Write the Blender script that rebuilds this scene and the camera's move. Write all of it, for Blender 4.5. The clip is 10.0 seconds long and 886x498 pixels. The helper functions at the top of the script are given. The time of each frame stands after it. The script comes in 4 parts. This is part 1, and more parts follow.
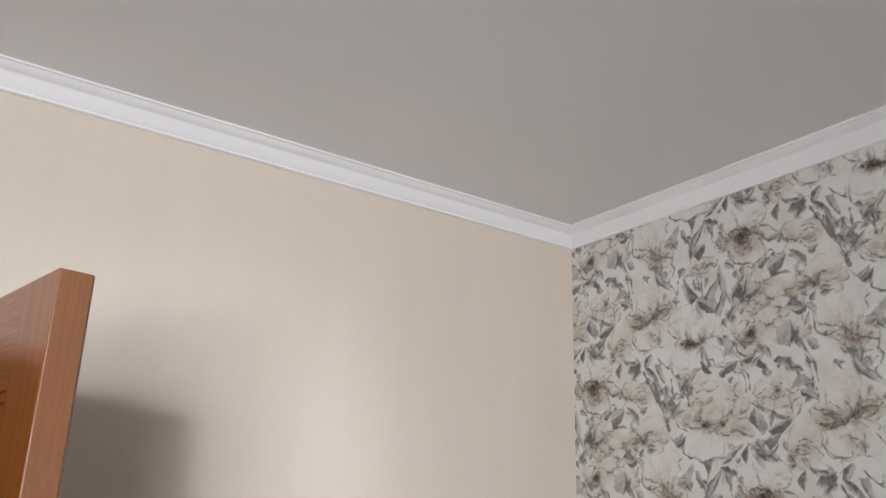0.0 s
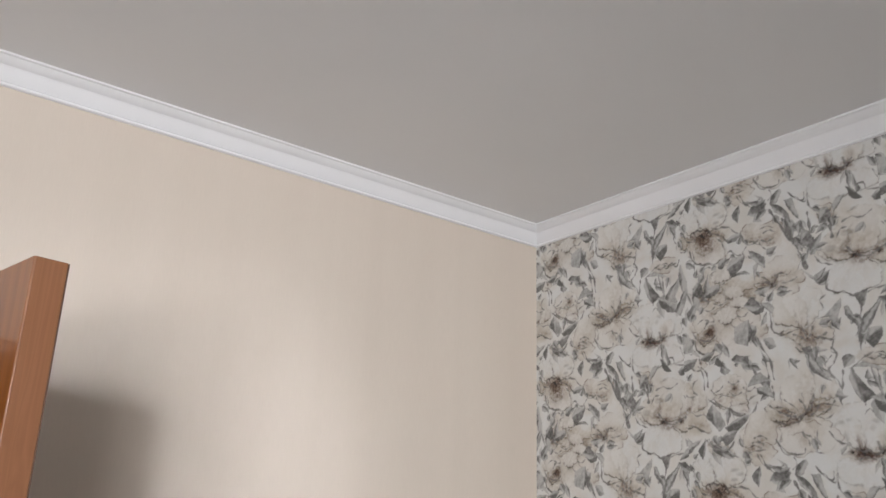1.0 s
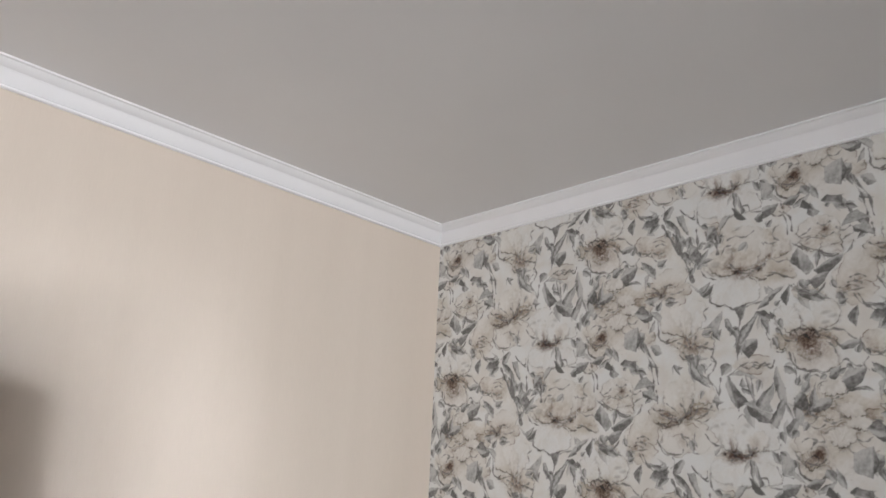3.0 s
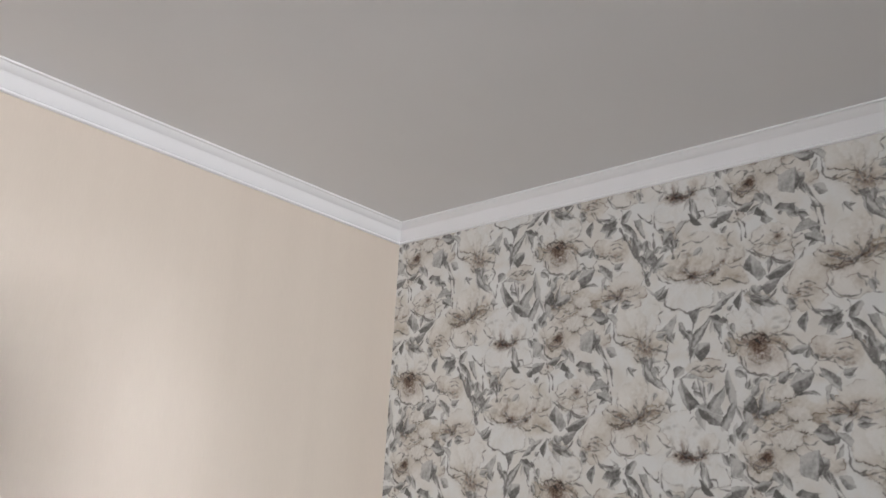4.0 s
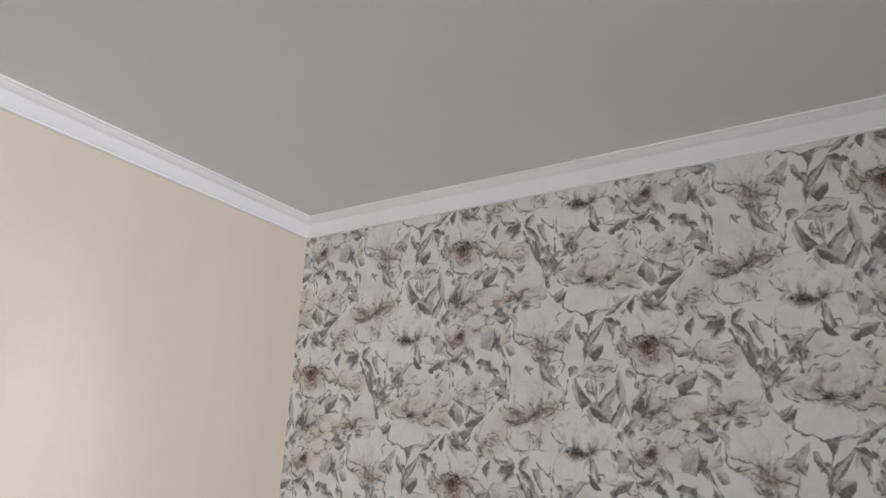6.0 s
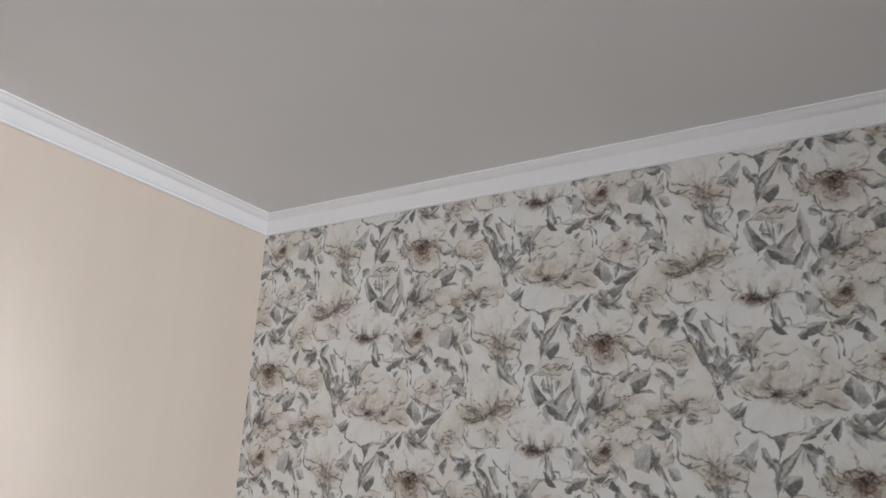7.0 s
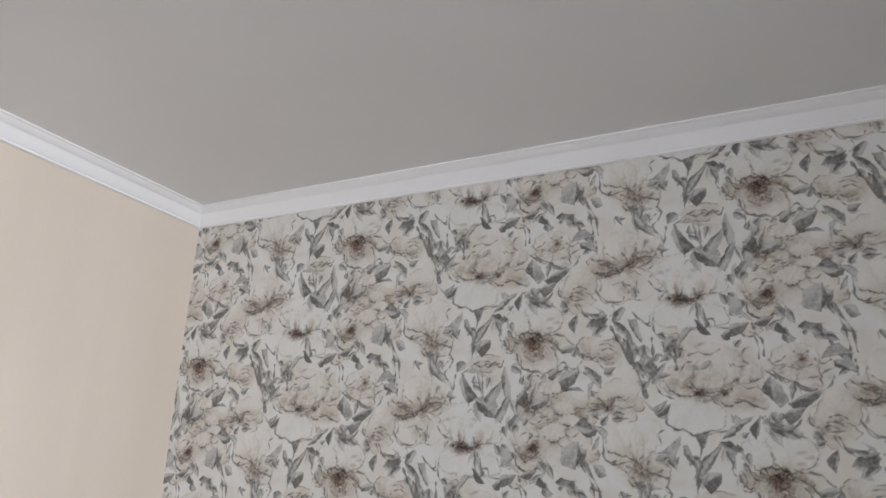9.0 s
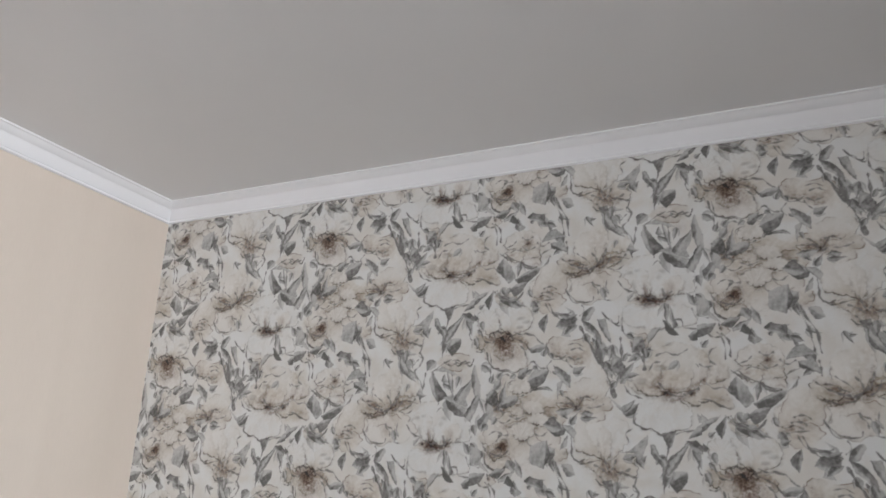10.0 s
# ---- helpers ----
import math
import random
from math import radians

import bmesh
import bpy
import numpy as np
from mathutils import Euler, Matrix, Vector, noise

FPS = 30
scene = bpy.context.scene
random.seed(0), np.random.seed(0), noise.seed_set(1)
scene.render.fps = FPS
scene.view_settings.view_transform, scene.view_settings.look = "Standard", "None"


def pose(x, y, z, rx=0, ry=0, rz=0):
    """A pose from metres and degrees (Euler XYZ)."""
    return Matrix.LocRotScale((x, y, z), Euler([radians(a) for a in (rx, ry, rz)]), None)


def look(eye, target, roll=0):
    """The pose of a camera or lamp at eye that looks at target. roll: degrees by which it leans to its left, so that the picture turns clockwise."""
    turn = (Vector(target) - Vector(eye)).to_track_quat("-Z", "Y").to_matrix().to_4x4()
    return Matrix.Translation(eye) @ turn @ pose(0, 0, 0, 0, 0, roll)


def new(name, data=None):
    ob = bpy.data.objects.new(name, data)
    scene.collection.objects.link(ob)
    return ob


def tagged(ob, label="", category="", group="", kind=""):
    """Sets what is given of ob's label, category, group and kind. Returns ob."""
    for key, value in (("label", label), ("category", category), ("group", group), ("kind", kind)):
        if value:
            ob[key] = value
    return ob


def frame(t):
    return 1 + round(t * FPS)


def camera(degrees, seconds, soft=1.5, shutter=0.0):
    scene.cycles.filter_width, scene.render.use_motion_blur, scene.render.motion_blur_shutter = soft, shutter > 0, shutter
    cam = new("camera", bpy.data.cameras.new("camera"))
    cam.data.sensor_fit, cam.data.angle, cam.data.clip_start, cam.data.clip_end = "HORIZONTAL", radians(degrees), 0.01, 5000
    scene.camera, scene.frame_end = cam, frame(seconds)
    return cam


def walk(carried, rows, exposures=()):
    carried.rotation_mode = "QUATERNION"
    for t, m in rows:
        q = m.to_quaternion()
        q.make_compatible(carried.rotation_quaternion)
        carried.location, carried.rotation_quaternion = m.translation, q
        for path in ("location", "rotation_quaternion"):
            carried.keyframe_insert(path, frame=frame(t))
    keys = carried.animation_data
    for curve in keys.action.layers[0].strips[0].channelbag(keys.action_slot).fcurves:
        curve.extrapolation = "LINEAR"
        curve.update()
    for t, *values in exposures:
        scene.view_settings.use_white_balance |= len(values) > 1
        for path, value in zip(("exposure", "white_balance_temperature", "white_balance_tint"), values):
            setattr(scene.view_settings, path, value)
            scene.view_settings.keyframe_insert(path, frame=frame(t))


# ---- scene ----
cam = camera(55.2, 10.0, soft=1.5)
PATH = [
    (0, (-1.749, -1.827, 1.752), (-0.671, -0.266, 2.385), 1.8),
    (0.5, (-1.762, -1.838, 1.748), (-0.647, -0.301, 2.377), 1.9),
    (1, (-1.772, -1.829, 1.745), (-0.617, -0.321, 2.373), 2.0),
    (1.5, (-1.786, -1.83, 1.747), (-0.589, -0.355, 2.373), 2.4),
    (2, (-1.802, -1.84, 1.745), (-0.562, -0.402, 2.372), 2.6),
    (2.5, (-1.84, -1.839, 1.745), (-0.538, -0.454, 2.366), 2.6),
    (4, (-1.843, -1.839, 1.752), (-0.426, -0.569, 2.366), 3.0),
    (4.5, (-1.856, -1.847, 1.749), (-0.404, -0.616, 2.361), 3.2),
    (5, (-1.854, -1.856, 1.747), (-0.374, -0.66, 2.361), 3.3),
    (5.5, (-1.867, -1.857, 1.743), (-0.349, -0.709, 2.36), 3.3),
    (7, (-1.861, -1.879, 1.742), (-0.263, -0.847, 2.361), 2.8),
    (7.5, (-1.861, -1.881, 1.743), (-0.248, -0.874, 2.361), 2.7),
    (8, (-1.855, -1.887, 1.735), (-0.229, -0.905, 2.36), 2.9),
    (8.5, (-1.85, -1.897, 1.734), (-0.204, -0.948, 2.36), 2.9),
    (9, (-1.848, -1.901, 1.74), (-0.183, -0.982, 2.36), 2.7),
    (9.5, (-1.845, -1.905, 1.734), (-0.168, -1.012, 2.36), 2.8),
    (10, (-1.845, -1.906, 1.741), (-0.151, -1.042, 2.36), 2.7),
]
walk(cam, [(t, look(eye, target, roll)) for t, eye, target, roll in PATH],
     exposures=[(0, 0.00, 6480, 9.7), (2.5, 0.06, 6450, 9.65), (5, 0.03, 6420, 9.6), (7.5, 0.01, 6345, 9.3), (8.2, 0.02, 6325, 9.2), (9, 0.15, 6295, 9.1), (10, 0.16, 6270, 9.0)])

# ---- light ----
H = 2.654            # ceiling height
ZC = 2.595           # underside of the cornice
RX, RY = -5.2, -4.4  # far walls of the room
T = 0.15             # wall thickness

world = bpy.data.worlds.new("world")
scene.world = world
world.use_nodes = True
wn = world.node_tree.nodes
sky = wn.new("ShaderNodeTexSky")
sky.sky_type, sky.sun_disc = "NISHITA", False
sky.sun_elevation, sky.sun_rotation = radians(38), radians(60)
wn["Background"].inputs["Strength"].default_value = 0.15
world.node_tree.links.new(sky.outputs["Color"], wn["Background"].inputs["Color"])
scene.view_settings.exposure = 0.0


def area(name, eye, target, sx, sy, watts, colour, spread):
    la = bpy.data.lights.new(name, "AREA")
    la.shape, la.size, la.size_y = "RECTANGLE", sx, sy
    la.energy, la.color, la.spread = watts, colour, radians(spread)
    ob = new(name, la)
    ob.matrix_world = look(eye, target)
    return ob


WX0, WX1, WZ0, WZ1 = -4.87, -2.83, 0.85, 2.36   # wide window opening in the south wall
wcx = (WX0 + WX1) / 2
area("sky_light", (wcx - 0.45, RY - 1.0, 1.95), (-0.45, 0, 1.8), 2.4, 1.3, 20, (0.92, 0.93, 0.97), 46)
area("ground_light", (wcx, RY - 0.55, 0.95), (-1.3, -0.9, H + 0.1), 1.9, 0.7, 44, (0.972, 0.953, 0.957), 84)
# unseen lamps added to throw the bright wall patch: nearly level beams that the window's head and jamb cut off on the
# north wall
for slope, fall in ((0.488, 0.008), (0.522, 0.058)):
    beam = Vector((slope, 1.0, -fall))
    area("patch_beam", Vector((-3.85, RY, 1.6)) - beam * 1.3, Vector((-3.85, RY, 1.6)), 2.6, 2.0, 2.3, (0.88, 0.90, 1.0), 3.2)


# ---- materials ----
def mat(name):
    m = bpy.data.materials.new(name)
    m.use_nodes = True
    nt = m.node_tree
    return m, nt, nt.nodes["Principled BSDF"]


def node(nt, kind, **inputs):
    n = nt.nodes.new(kind)
    for k, v in inputs.items():
        n.inputs[k.replace("_", " ")].default_value = v
    return n


def ramp(nt, fac, stops):
    r = nt.nodes.new("ShaderNodeValToRGB")
    els = r.color_ramp.elements
    while len(els) < len(stops):
        els.new(0.5)
    for e, (p, c) in zip(els, stops):
        e.position, e.color = p, (*c, 1)
    nt.links.new(fac, r.inputs["Fac"])
    return r.outputs["Color"]


def coords(nt, scale=(1, 1, 1), rot=(0, 0, 0)):
    tc = nt.nodes.new("ShaderNodeTexCoord")
    mp = nt.nodes.new("ShaderNodeMapping")
    mp.inputs["Scale"].default_value = scale
    mp.inputs["Rotation"].default_value = rot
    nt.links.new(tc.outputs["Object"], mp.inputs["Vector"])
    return mp.outputs["Vector"]


def noise_tex(nt, vec, scale, detail=4.0, rough=0.55, distortion=0.0):
    n = node(nt, "ShaderNodeTexNoise", Scale=scale, Detail=detail, Roughness=rough, Distortion=distortion)
    nt.links.new(vec, n.inputs["Vector"])
    return n.outputs["Fac"]


def bump(nt, bsdf, height, strength, distance):
    b = node(nt, "ShaderNodeBump", Strength=strength, Distance=distance)
    nt.links.new(height, b.inputs["Height"])
    nt.links.new(b.outputs["Normal"], bsdf.inputs["Normal"])


def mixed(nt, a, b, fac=0.5, mode="MULTIPLY"):
    m = nt.nodes.new("ShaderNodeMix")
    m.data_type, m.blend_type = "RGBA", mode
    m.inputs[0].default_value = fac
    nt.links.new(a, m.inputs[6])
    nt.links.new(b, m.inputs[7])
    return m.outputs[2]


def painted(name, lo, hi, rough, grain=220.0, depth=0.0004, big=1.3):
    m, nt, b = mat(name)
    v = coords(nt)
    c = ramp(nt, noise_tex(nt, v, big, 3), [(0.3, lo), (0.7, hi)])
    nt.links.new(c, b.inputs["Base Color"])
    b.inputs["Roughness"].default_value = rough
    bump(nt, b, noise_tex(nt, v, grain, 3), 0.25, depth)
    return m


def textile_paper(name, lo, hi):
    """Beige vinyl wallpaper with a fine upright thread, mottling, and faint upright sheen put into its colour."""
    m, nt, b = mat(name)
    v = coords(nt)
    thread = noise_tex(nt, coords(nt, (1, 1, 0.06)), 420, 3, 0.6)
    blot = noise_tex(nt, coords(nt, (1, 1, 0.35)), 2.2, 4, 0.5)
    c = ramp(nt, blot, [(0.3, lo), (0.7, hi)])
    t = ramp(nt, thread, [(0.3, (0.965, 0.965, 0.965)), (0.7, (1, 1, 1))])
    # sheen in upright bands, painted as slightly lighter and darker colour
    bands = ramp(nt, noise_tex(nt, coords(nt, (1, 1, 0.03)), 11, 2, 0.5), [(0.35, (0.980, 0.978, 0.976)), (0.65, (1, 1, 1))])
    nt.links.new(mixed(nt, mixed(nt, c, t, 1.0), bands, 1.0), b.inputs["Base Color"])
    b.inputs["Roughness"].default_value = 0.62
    bump(nt, b, thread, 0.12, 0.0003)
    return m


def varnished_wood(name, dark, mid, light, axis, ring=9.0, gloss=0.32, fleck=1.0):
    """Orange-brown softwood with long grain along one axis, under varnish."""
    m, nt, b = mat(name)
    s = [ring, ring, ring]
    s[axis] = ring * 0.07
    v = coords(nt, tuple(s))
    n1 = noise_tex(nt, v, 1.6, 3, 0.5, 0.8)
    w = nt.nodes.new("ShaderNodeMath")
    w.operation = "MULTIPLY"
    w.inputs[1].default_value = 16.0
    nt.links.new(n1, w.inputs[0])
    fr = nt.nodes.new("ShaderNodeMath")
    fr.operation = "PINGPONG"
    fr.inputs[1].default_value = 1.0
    nt.links.new(w.outputs[0], fr.inputs[0])
    c = ramp(nt, fr.outputs[0], [(0.0, light), (0.55, mid), (1.0, dark)])
    s2 = [260.0, 260.0, 260.0]
    s2[axis] = 9.0
    fine = noise_tex(nt, coords(nt, tuple(s2)), 1.0, 4, 0.6)
    f = ramp(nt, fine, [(0.3, (1 - 0.2 * fleck, 1 - 0.24 * fleck, 1 - 0.28 * fleck)), (0.7, (1, 1, 1))])
    nt.links.new(mixed(nt, c, f, 1.0), b.inputs["Base Color"])
    b.inputs["Roughness"].default_value = gloss
    b.inputs["Coat Weight"].default_value = 0.45 if gloss < 0.36 else 0.1
    b.inputs["Coat Roughness"].default_value = 0.06
    bump(nt, b, fine, 0.12, 0.0004)
    return m


M_ceiling = painted("ceiling_paint", (0.760, 0.756, 0.758), (0.800, 0.796, 0.798), 0.7, 160, 0.0003, 1.1)
M_white = painted("white_paint", (0.80, 0.802, 0.815), (0.83, 0.832, 0.845), 0.45, 90, 0.0002, 3.0)
M_beige = textile_paper("beige_wallpaper", (0.675, 0.592, 0.508), (0.710, 0.627, 0.543))
M_plain = painted("plain_wall", (0.80, 0.795, 0.785), (0.84, 0.835, 0.825), 0.8)
M_floor = varnished_wood("floor_wood", (0.47, 0.435, 0.39), (0.55, 0.515, 0.47), (0.61, 0.575, 0.53), 1, 6.0, 0.4)
M_woodz = varnished_wood("door_wood_upright", (0.170, 0.052, 0.010), (0.205, 0.064, 0.012), (0.240, 0.080, 0.016), 2, 5.0, fleck=0.6)
M_woodx = varnished_wood("door_wood_cross", (0.150, 0.045, 0.009), (0.225, 0.070, 0.014), (0.265, 0.088, 0.018), 0, 26.0)
M_panel = varnished_wood("door_panel_wood", (0.080, 0.024, 0.006), (0.225, 0.070, 0.014), (0.265, 0.088, 0.018), 2, 20.0)
M_edge = varnished_wood("door_edge_wood", (0.215, 0.092, 0.044), (0.228, 0.100, 0.048), (0.242, 0.108, 0.053), 2, 22.0, 0.38, 0.35)
M_dark = painted("dark_strip", (0.075, 0.036, 0.02), (0.10, 0.05, 0.028), 0.5)
# hall is out of view; its darkness is put into the wall colour
M_hall = painted("dark_hall_walls", (0.20, 0.15, 0.11), (0.24, 0.18, 0.13), 0.8)
M_metal, _nt, _b = mat("brushed_steel")
_b.inputs["Base Color"].default_value = (0.55, 0.54, 0.52, 1)
_b.inputs["Metallic"].default_value, _b.inputs["Roughness"].default_value = 1.0, 0.35


# ---- mesh helpers ----
def boxes(*spans):
    """One bmesh of axis-aligned boxes, each (x0, x1, y0, y1, z0, z1)."""
    bm = bmesh.new()
    for x0, x1, y0, y1, z0, z1 in spans:
        m = Matrix.Translation(((x0 + x1) / 2, (y0 + y1) / 2, (z0 + z1) / 2)) @ Matrix.Diagonal((x1 - x0, y1 - y0, z1 - z0, 1))
        bmesh.ops.create_cube(bm, size=1, matrix=m)
    return bm


def softened(bm, r=0.003, n=2):
    bmesh.ops.bevel(bm, geom=bm.edges[:], offset=r, segments=n, affect="EDGES", profile=0.5)
    return bm


def part(name, bm, material, parent=None, label="", smooth=False):
    me = bpy.data.meshes.new(name)
    bm.to_mesh(me)
    bm.free()
    me.materials.append(material)
    if smooth:
        me.polygons.foreach_set("use_smooth", [True] * len(me.polygons))
    ob = new(name, me)
    if parent:
        ob.parent = parent
    return tagged(ob, label)


def setting(name, bm, material, label, category):
    return tagged(part(name, bm, material), label, category, kind="structure")


# ---- room ----
DX0, DX1, DH = -2.60, -1.712, 2.09     # doorway in the north wall
wall_north = setting("wall_north", boxes((RX - T, DX0, 0, T, 0, H), (DX1, T, 0, T, 0, H), (DX0, DX1, 0, T, DH, H)),
                     M_beige, "plain beige vinyl wallpaper on a smooth wall", "wall")
wall_east = setting("wall_east", boxes((0.0, T, RY, 0, 0, H)), M_plain, "wall covered with grey floral wallpaper", "wall")
wall_west = setting("wall_west", boxes((RX - T, RX, RY, 0, 0, H)), M_plain, "plain pale papered wall closing the room", "wall")
wall_south = setting("wall_south", boxes((RX - T, WX0, RY - T * 2, RY, 0, H), (WX1, T, RY - T * 2, RY, 0, H),
                                         (WX0, WX1, RY - T * 2, RY, 0, WZ0), (WX0, WX1, RY - T * 2, RY, WZ1, H)),
                     M_plain, "plain pale papered wall with a window opening", "wall")
floor = setting("floor", boxes((RX - T, T, RY - T * 2, T, -0.1, 0), (DX0 - 0.4, DX1 + 0.4, T, T + 1.2, -0.1, 0)), M_floor, "pale grey-brown wooden floor of the room", "floor")
ceiling = setting("ceiling", boxes((RX - T, T, RY - T * 2, T, H, H + 0.1)), M_ceiling, "smooth matt white ceiling", "ceiling")
hall = setting("wall_hall", boxes((DX0 - 0.3, DX1 + 0.3, T + 1.1, T + 1.2, 0, H), (DX0 - 0.4, DX0 - 0.3, T, T + 1.2, 0, H),
                                  (DX1 + 0.3, DX1 + 0.4, T, T + 1.2, 0, H), (DX0 - 0.4, DX1 + 0.4, T, T + 1.2, H, H + 0.1)),
               M_hall, "unseen hall walls beyond the doorway, coloured dark to look unlit", "wall")


# cornice: the moulding's section as (out from the wall, down from the ceiling)
def cove(a, b, bulge, n=6):
    """Points of a hollow curve from a to b."""
    out = []
    for i in range(n + 1):
        f = i / n
        x, y = a[0] + (b[0] - a[0]) * f, a[1] + (b[1] - a[1]) * f
        k = bulge * math.sin(math.pi * f)
        dx, dy = b[0] - a[0], b[1] - a[1]
        l = math.hypot(dx, dy)
        out.append((x - dy / l * k, y + dx / l * k))
    return out


SECTION = ([(0.0, 0.0590), (0.0050, 0.0590), (0.0078, 0.0578), (0.0088, 0.0556), (0.0080, 0.0534), (0.0052, 0.0520), (0.0034, 0.0508), (0.0040, 0.0496), (0.0062, 0.0492)]
           + cove((0.0062, 0.0488), (0.0205, 0.0215), 0.0006)
           + [(0.0216, 0.0206), (0.0216, 0.0196)]
           + cove((0.0206, 0.0192), (0.0390, 0.0058), 0.0014)
           + [(0.0398, 0.0050), (0.0420, 0.0052), (0.0446, 0.0046), (0.0456, 0.0032), (0.0456, 0.0)])


def cornice(a, b, inward, name="cornice"):
    """A run of moulding from a to b with mitred ends."""
    bm = bmesh.new()
    a, b, n = Vector(a), Vector(b), Vector(inward)
    along = (b - a).normalized()
    rows = []
    for p, d in SECTION:
        z = Vector((0, 0, H - d))
        rows.append((bm.verts.new(a + n * p + along * p + z), bm.verts.new(b + n * p - along * p + z)))
    for (a0, b0), (a1, b1) in zip(rows, rows[1:]):
        bm.faces.new((a0, b0, b1, a1))
    bmesh.ops.recalc_face_normals(bm, faces=bm.faces[:])
    ob = setting(name, bm, M_white, "white moulded foam cornice along the ceiling", "cornice")
    return ob


cornice((RX, 0, 0), (0, 0, 0), (0, -1, 0))
cornice((0, 0, 0), (0, RY, 0), (-1, 0, 0))
cornice((0, RY, 0), (RX, RY, 0), (0, 1, 0))
cornice((RX, RY, 0), (RX, 0, 0), (1, 0, 0))


# ---- door ----
def door_leaf():
    """Framed leaf in its own axes: x from the hinge to the free edge, y through the thickness, z up."""
    w, h, t, st = 0.850, 2.006, 0.0375, 0.105
    root = new("door_leaf")
    tagged(root, "varnished orange-brown wooden panel door standing open", "door")
    fr = t / 2
    part("stile", softened(boxes((0, st, -fr, fr, 0, h))), M_woodz, root)
    part("stile", boxes((w - st, w - 0.003, -fr, fr, 0, h)), M_woodz, root)
    for z0, z1 in ((h - 0.125, h), (0.92, 1.06), (0.0005, 0.22)):
        part("rail", boxes((st, w - st, -fr + 0.0004, fr - 0.0004, z0, z1)), M_woodx, root)
    for z0, z1 in ((1.06, h - 0.125), (0.22, 0.92)):
        x0, x1 = st, w - st
        bm = boxes((x0 - 0.008, x1 + 0.008, -0.006, 0.006, z0 - 0.008, z1 + 0.008))
        pn = part("panel", bm, M_panel, root, "panel with dark flame grain")
        bm = boxes((x0 + 0.05, x1 - 0.05, -0.012, 0.012, z0 + 0.05, z1 - 0.05))
        part("raised_field", softened(bm, 0.004, 1), M_panel, pn)
        for s in (-1, 1):
            y0, y1 = sorted((s * 0.0062, s * 0.015))
            part("bead", softened(boxes((x0, x0 + 0.012, y0, y1, z0, z1), (x1 - 0.012, x1, y0, y1, z0, z1),
                                        (x0 + 0.012, x1 - 0.012, y0, y1, z0, z0 + 0.012), (x0 + 0.012, x1 - 0.012, y0, y1, z1 - 0.012, z1)), 0.003, 2), M_woodz, pn)
    part("edge_band", softened(boxes((w - 0.003, w, -fr, fr, 0, h)), 0.0014, 2), M_edge, root, "paler flat wooden lipping")
    # thin strip that draws the dark line along the far arris
    part("arris_strip", softened(boxes((w - 0.010, w + 0.0008, fr, fr + 0.0012, 0, h - 0.001)), 0.0005, 1), M_dark, root, "thin dark brown strip along the edge")
    for z in (0.25, 1.75):
        bm = bmesh.new()
        bmesh.ops.create_cone(bm, cap_ends=True, segments=16, radius1=0.007, radius2=0.007, depth=0.1,
                              matrix=Matrix.Translation((-0.004, fr + 0.004, z)))
        part("hinge", bm, M_metal, root, smooth=False)
    return root


leaf = door_leaf()
# hinge line at the doorway's east jamb, leaf turned into the room
free = Vector((-1.5668, -0.8473))
way = Vector((0.156, -0.988)).normalized()
hinge = free - way * 0.850
leaf.matrix_world = pose(hinge.x, hinge.y, 0.010, 0, 0, math.degrees(math.atan2(way.y, way.x)))

frame_bm = boxes((DX1 - 0.03, DX1, 0.0, T, 0, DH), (DX0, DX0 + 0.03, 0.0, T, 0, DH), (DX0 + 0.03, DX1 - 0.03, 0.0, T, DH - 0.03, DH))
door_frame = setting("door_1", softened(frame_bm, 0.002, 1), M_woodz, "varnished brown wooden frame lining the doorway", "door frame")

# ---- floral wallpaper print ----
# One repeat of the print, 0.53 m wide and 0.63 m high with a half drop, painted like a watercolour
# at one millimetre; places are in millimetres from the room's corner and above the floor.
RU, RZ = 530, 630
NU, NZ = 2 * RU, RZ
PAPER = np.array((0.805, 0.808, 0.790))
PETAL = np.array((0.812, 0.792, 0.750))
canvas = np.tile(PAPER, (NZ, NU, 1))
rng = np.random.default_rng(7)


def value_noise(nz, nu, cells_z, cells_u, seed):
    """Smooth noise that closes on itself, from -1 to 1."""
    g = np.random.default_rng(seed).uniform(-1, 1, (cells_z, cells_u))
    z, u = np.arange(nz) * cells_z / nz, np.arange(nu) * cells_u / nu
    z0, u0 = z.astype(int), u.astype(int)
    fz, fu = (z - z0)[:, None], (u - u0)[None]
    fz, fu = fz * fz * (3 - 2 * fz), fu * fu * (3 - 2 * fu)
    z1, u1 = (z0 + 1) % cells_z, (u0 + 1) % cells_u
    top = g[np.ix_(z0, u0)] * (1 - fu) + g[np.ix_(z0, u1)] * fu
    low = g[np.ix_(z1, u0)] * (1 - fu) + g[np.ix_(z1, u1)] * fu
    return top * (1 - fz) + low * fz


def drops(cells, seed):
    """Noise that repeats with the half drop."""
    n = value_noise(NZ, NU, cells, int(cells * NU / NZ), seed)
    return (n + np.roll(np.roll(n, RU, 1), RZ // 2, 0)) * 0.7


WOB_U = 1.3 * drops(56, 1) + 0.8 * drops(130, 2)
WOB_Z = 1.3 * drops(56, 3) + 0.8 * drops(130, 4)
ACCENT = drops(78, 14) + 0.5 * drops(26, 15)
WASH = 0.6 * drops(36, 5) + 0.5 * drops(110, 6)
FINE = drops(210, 8)


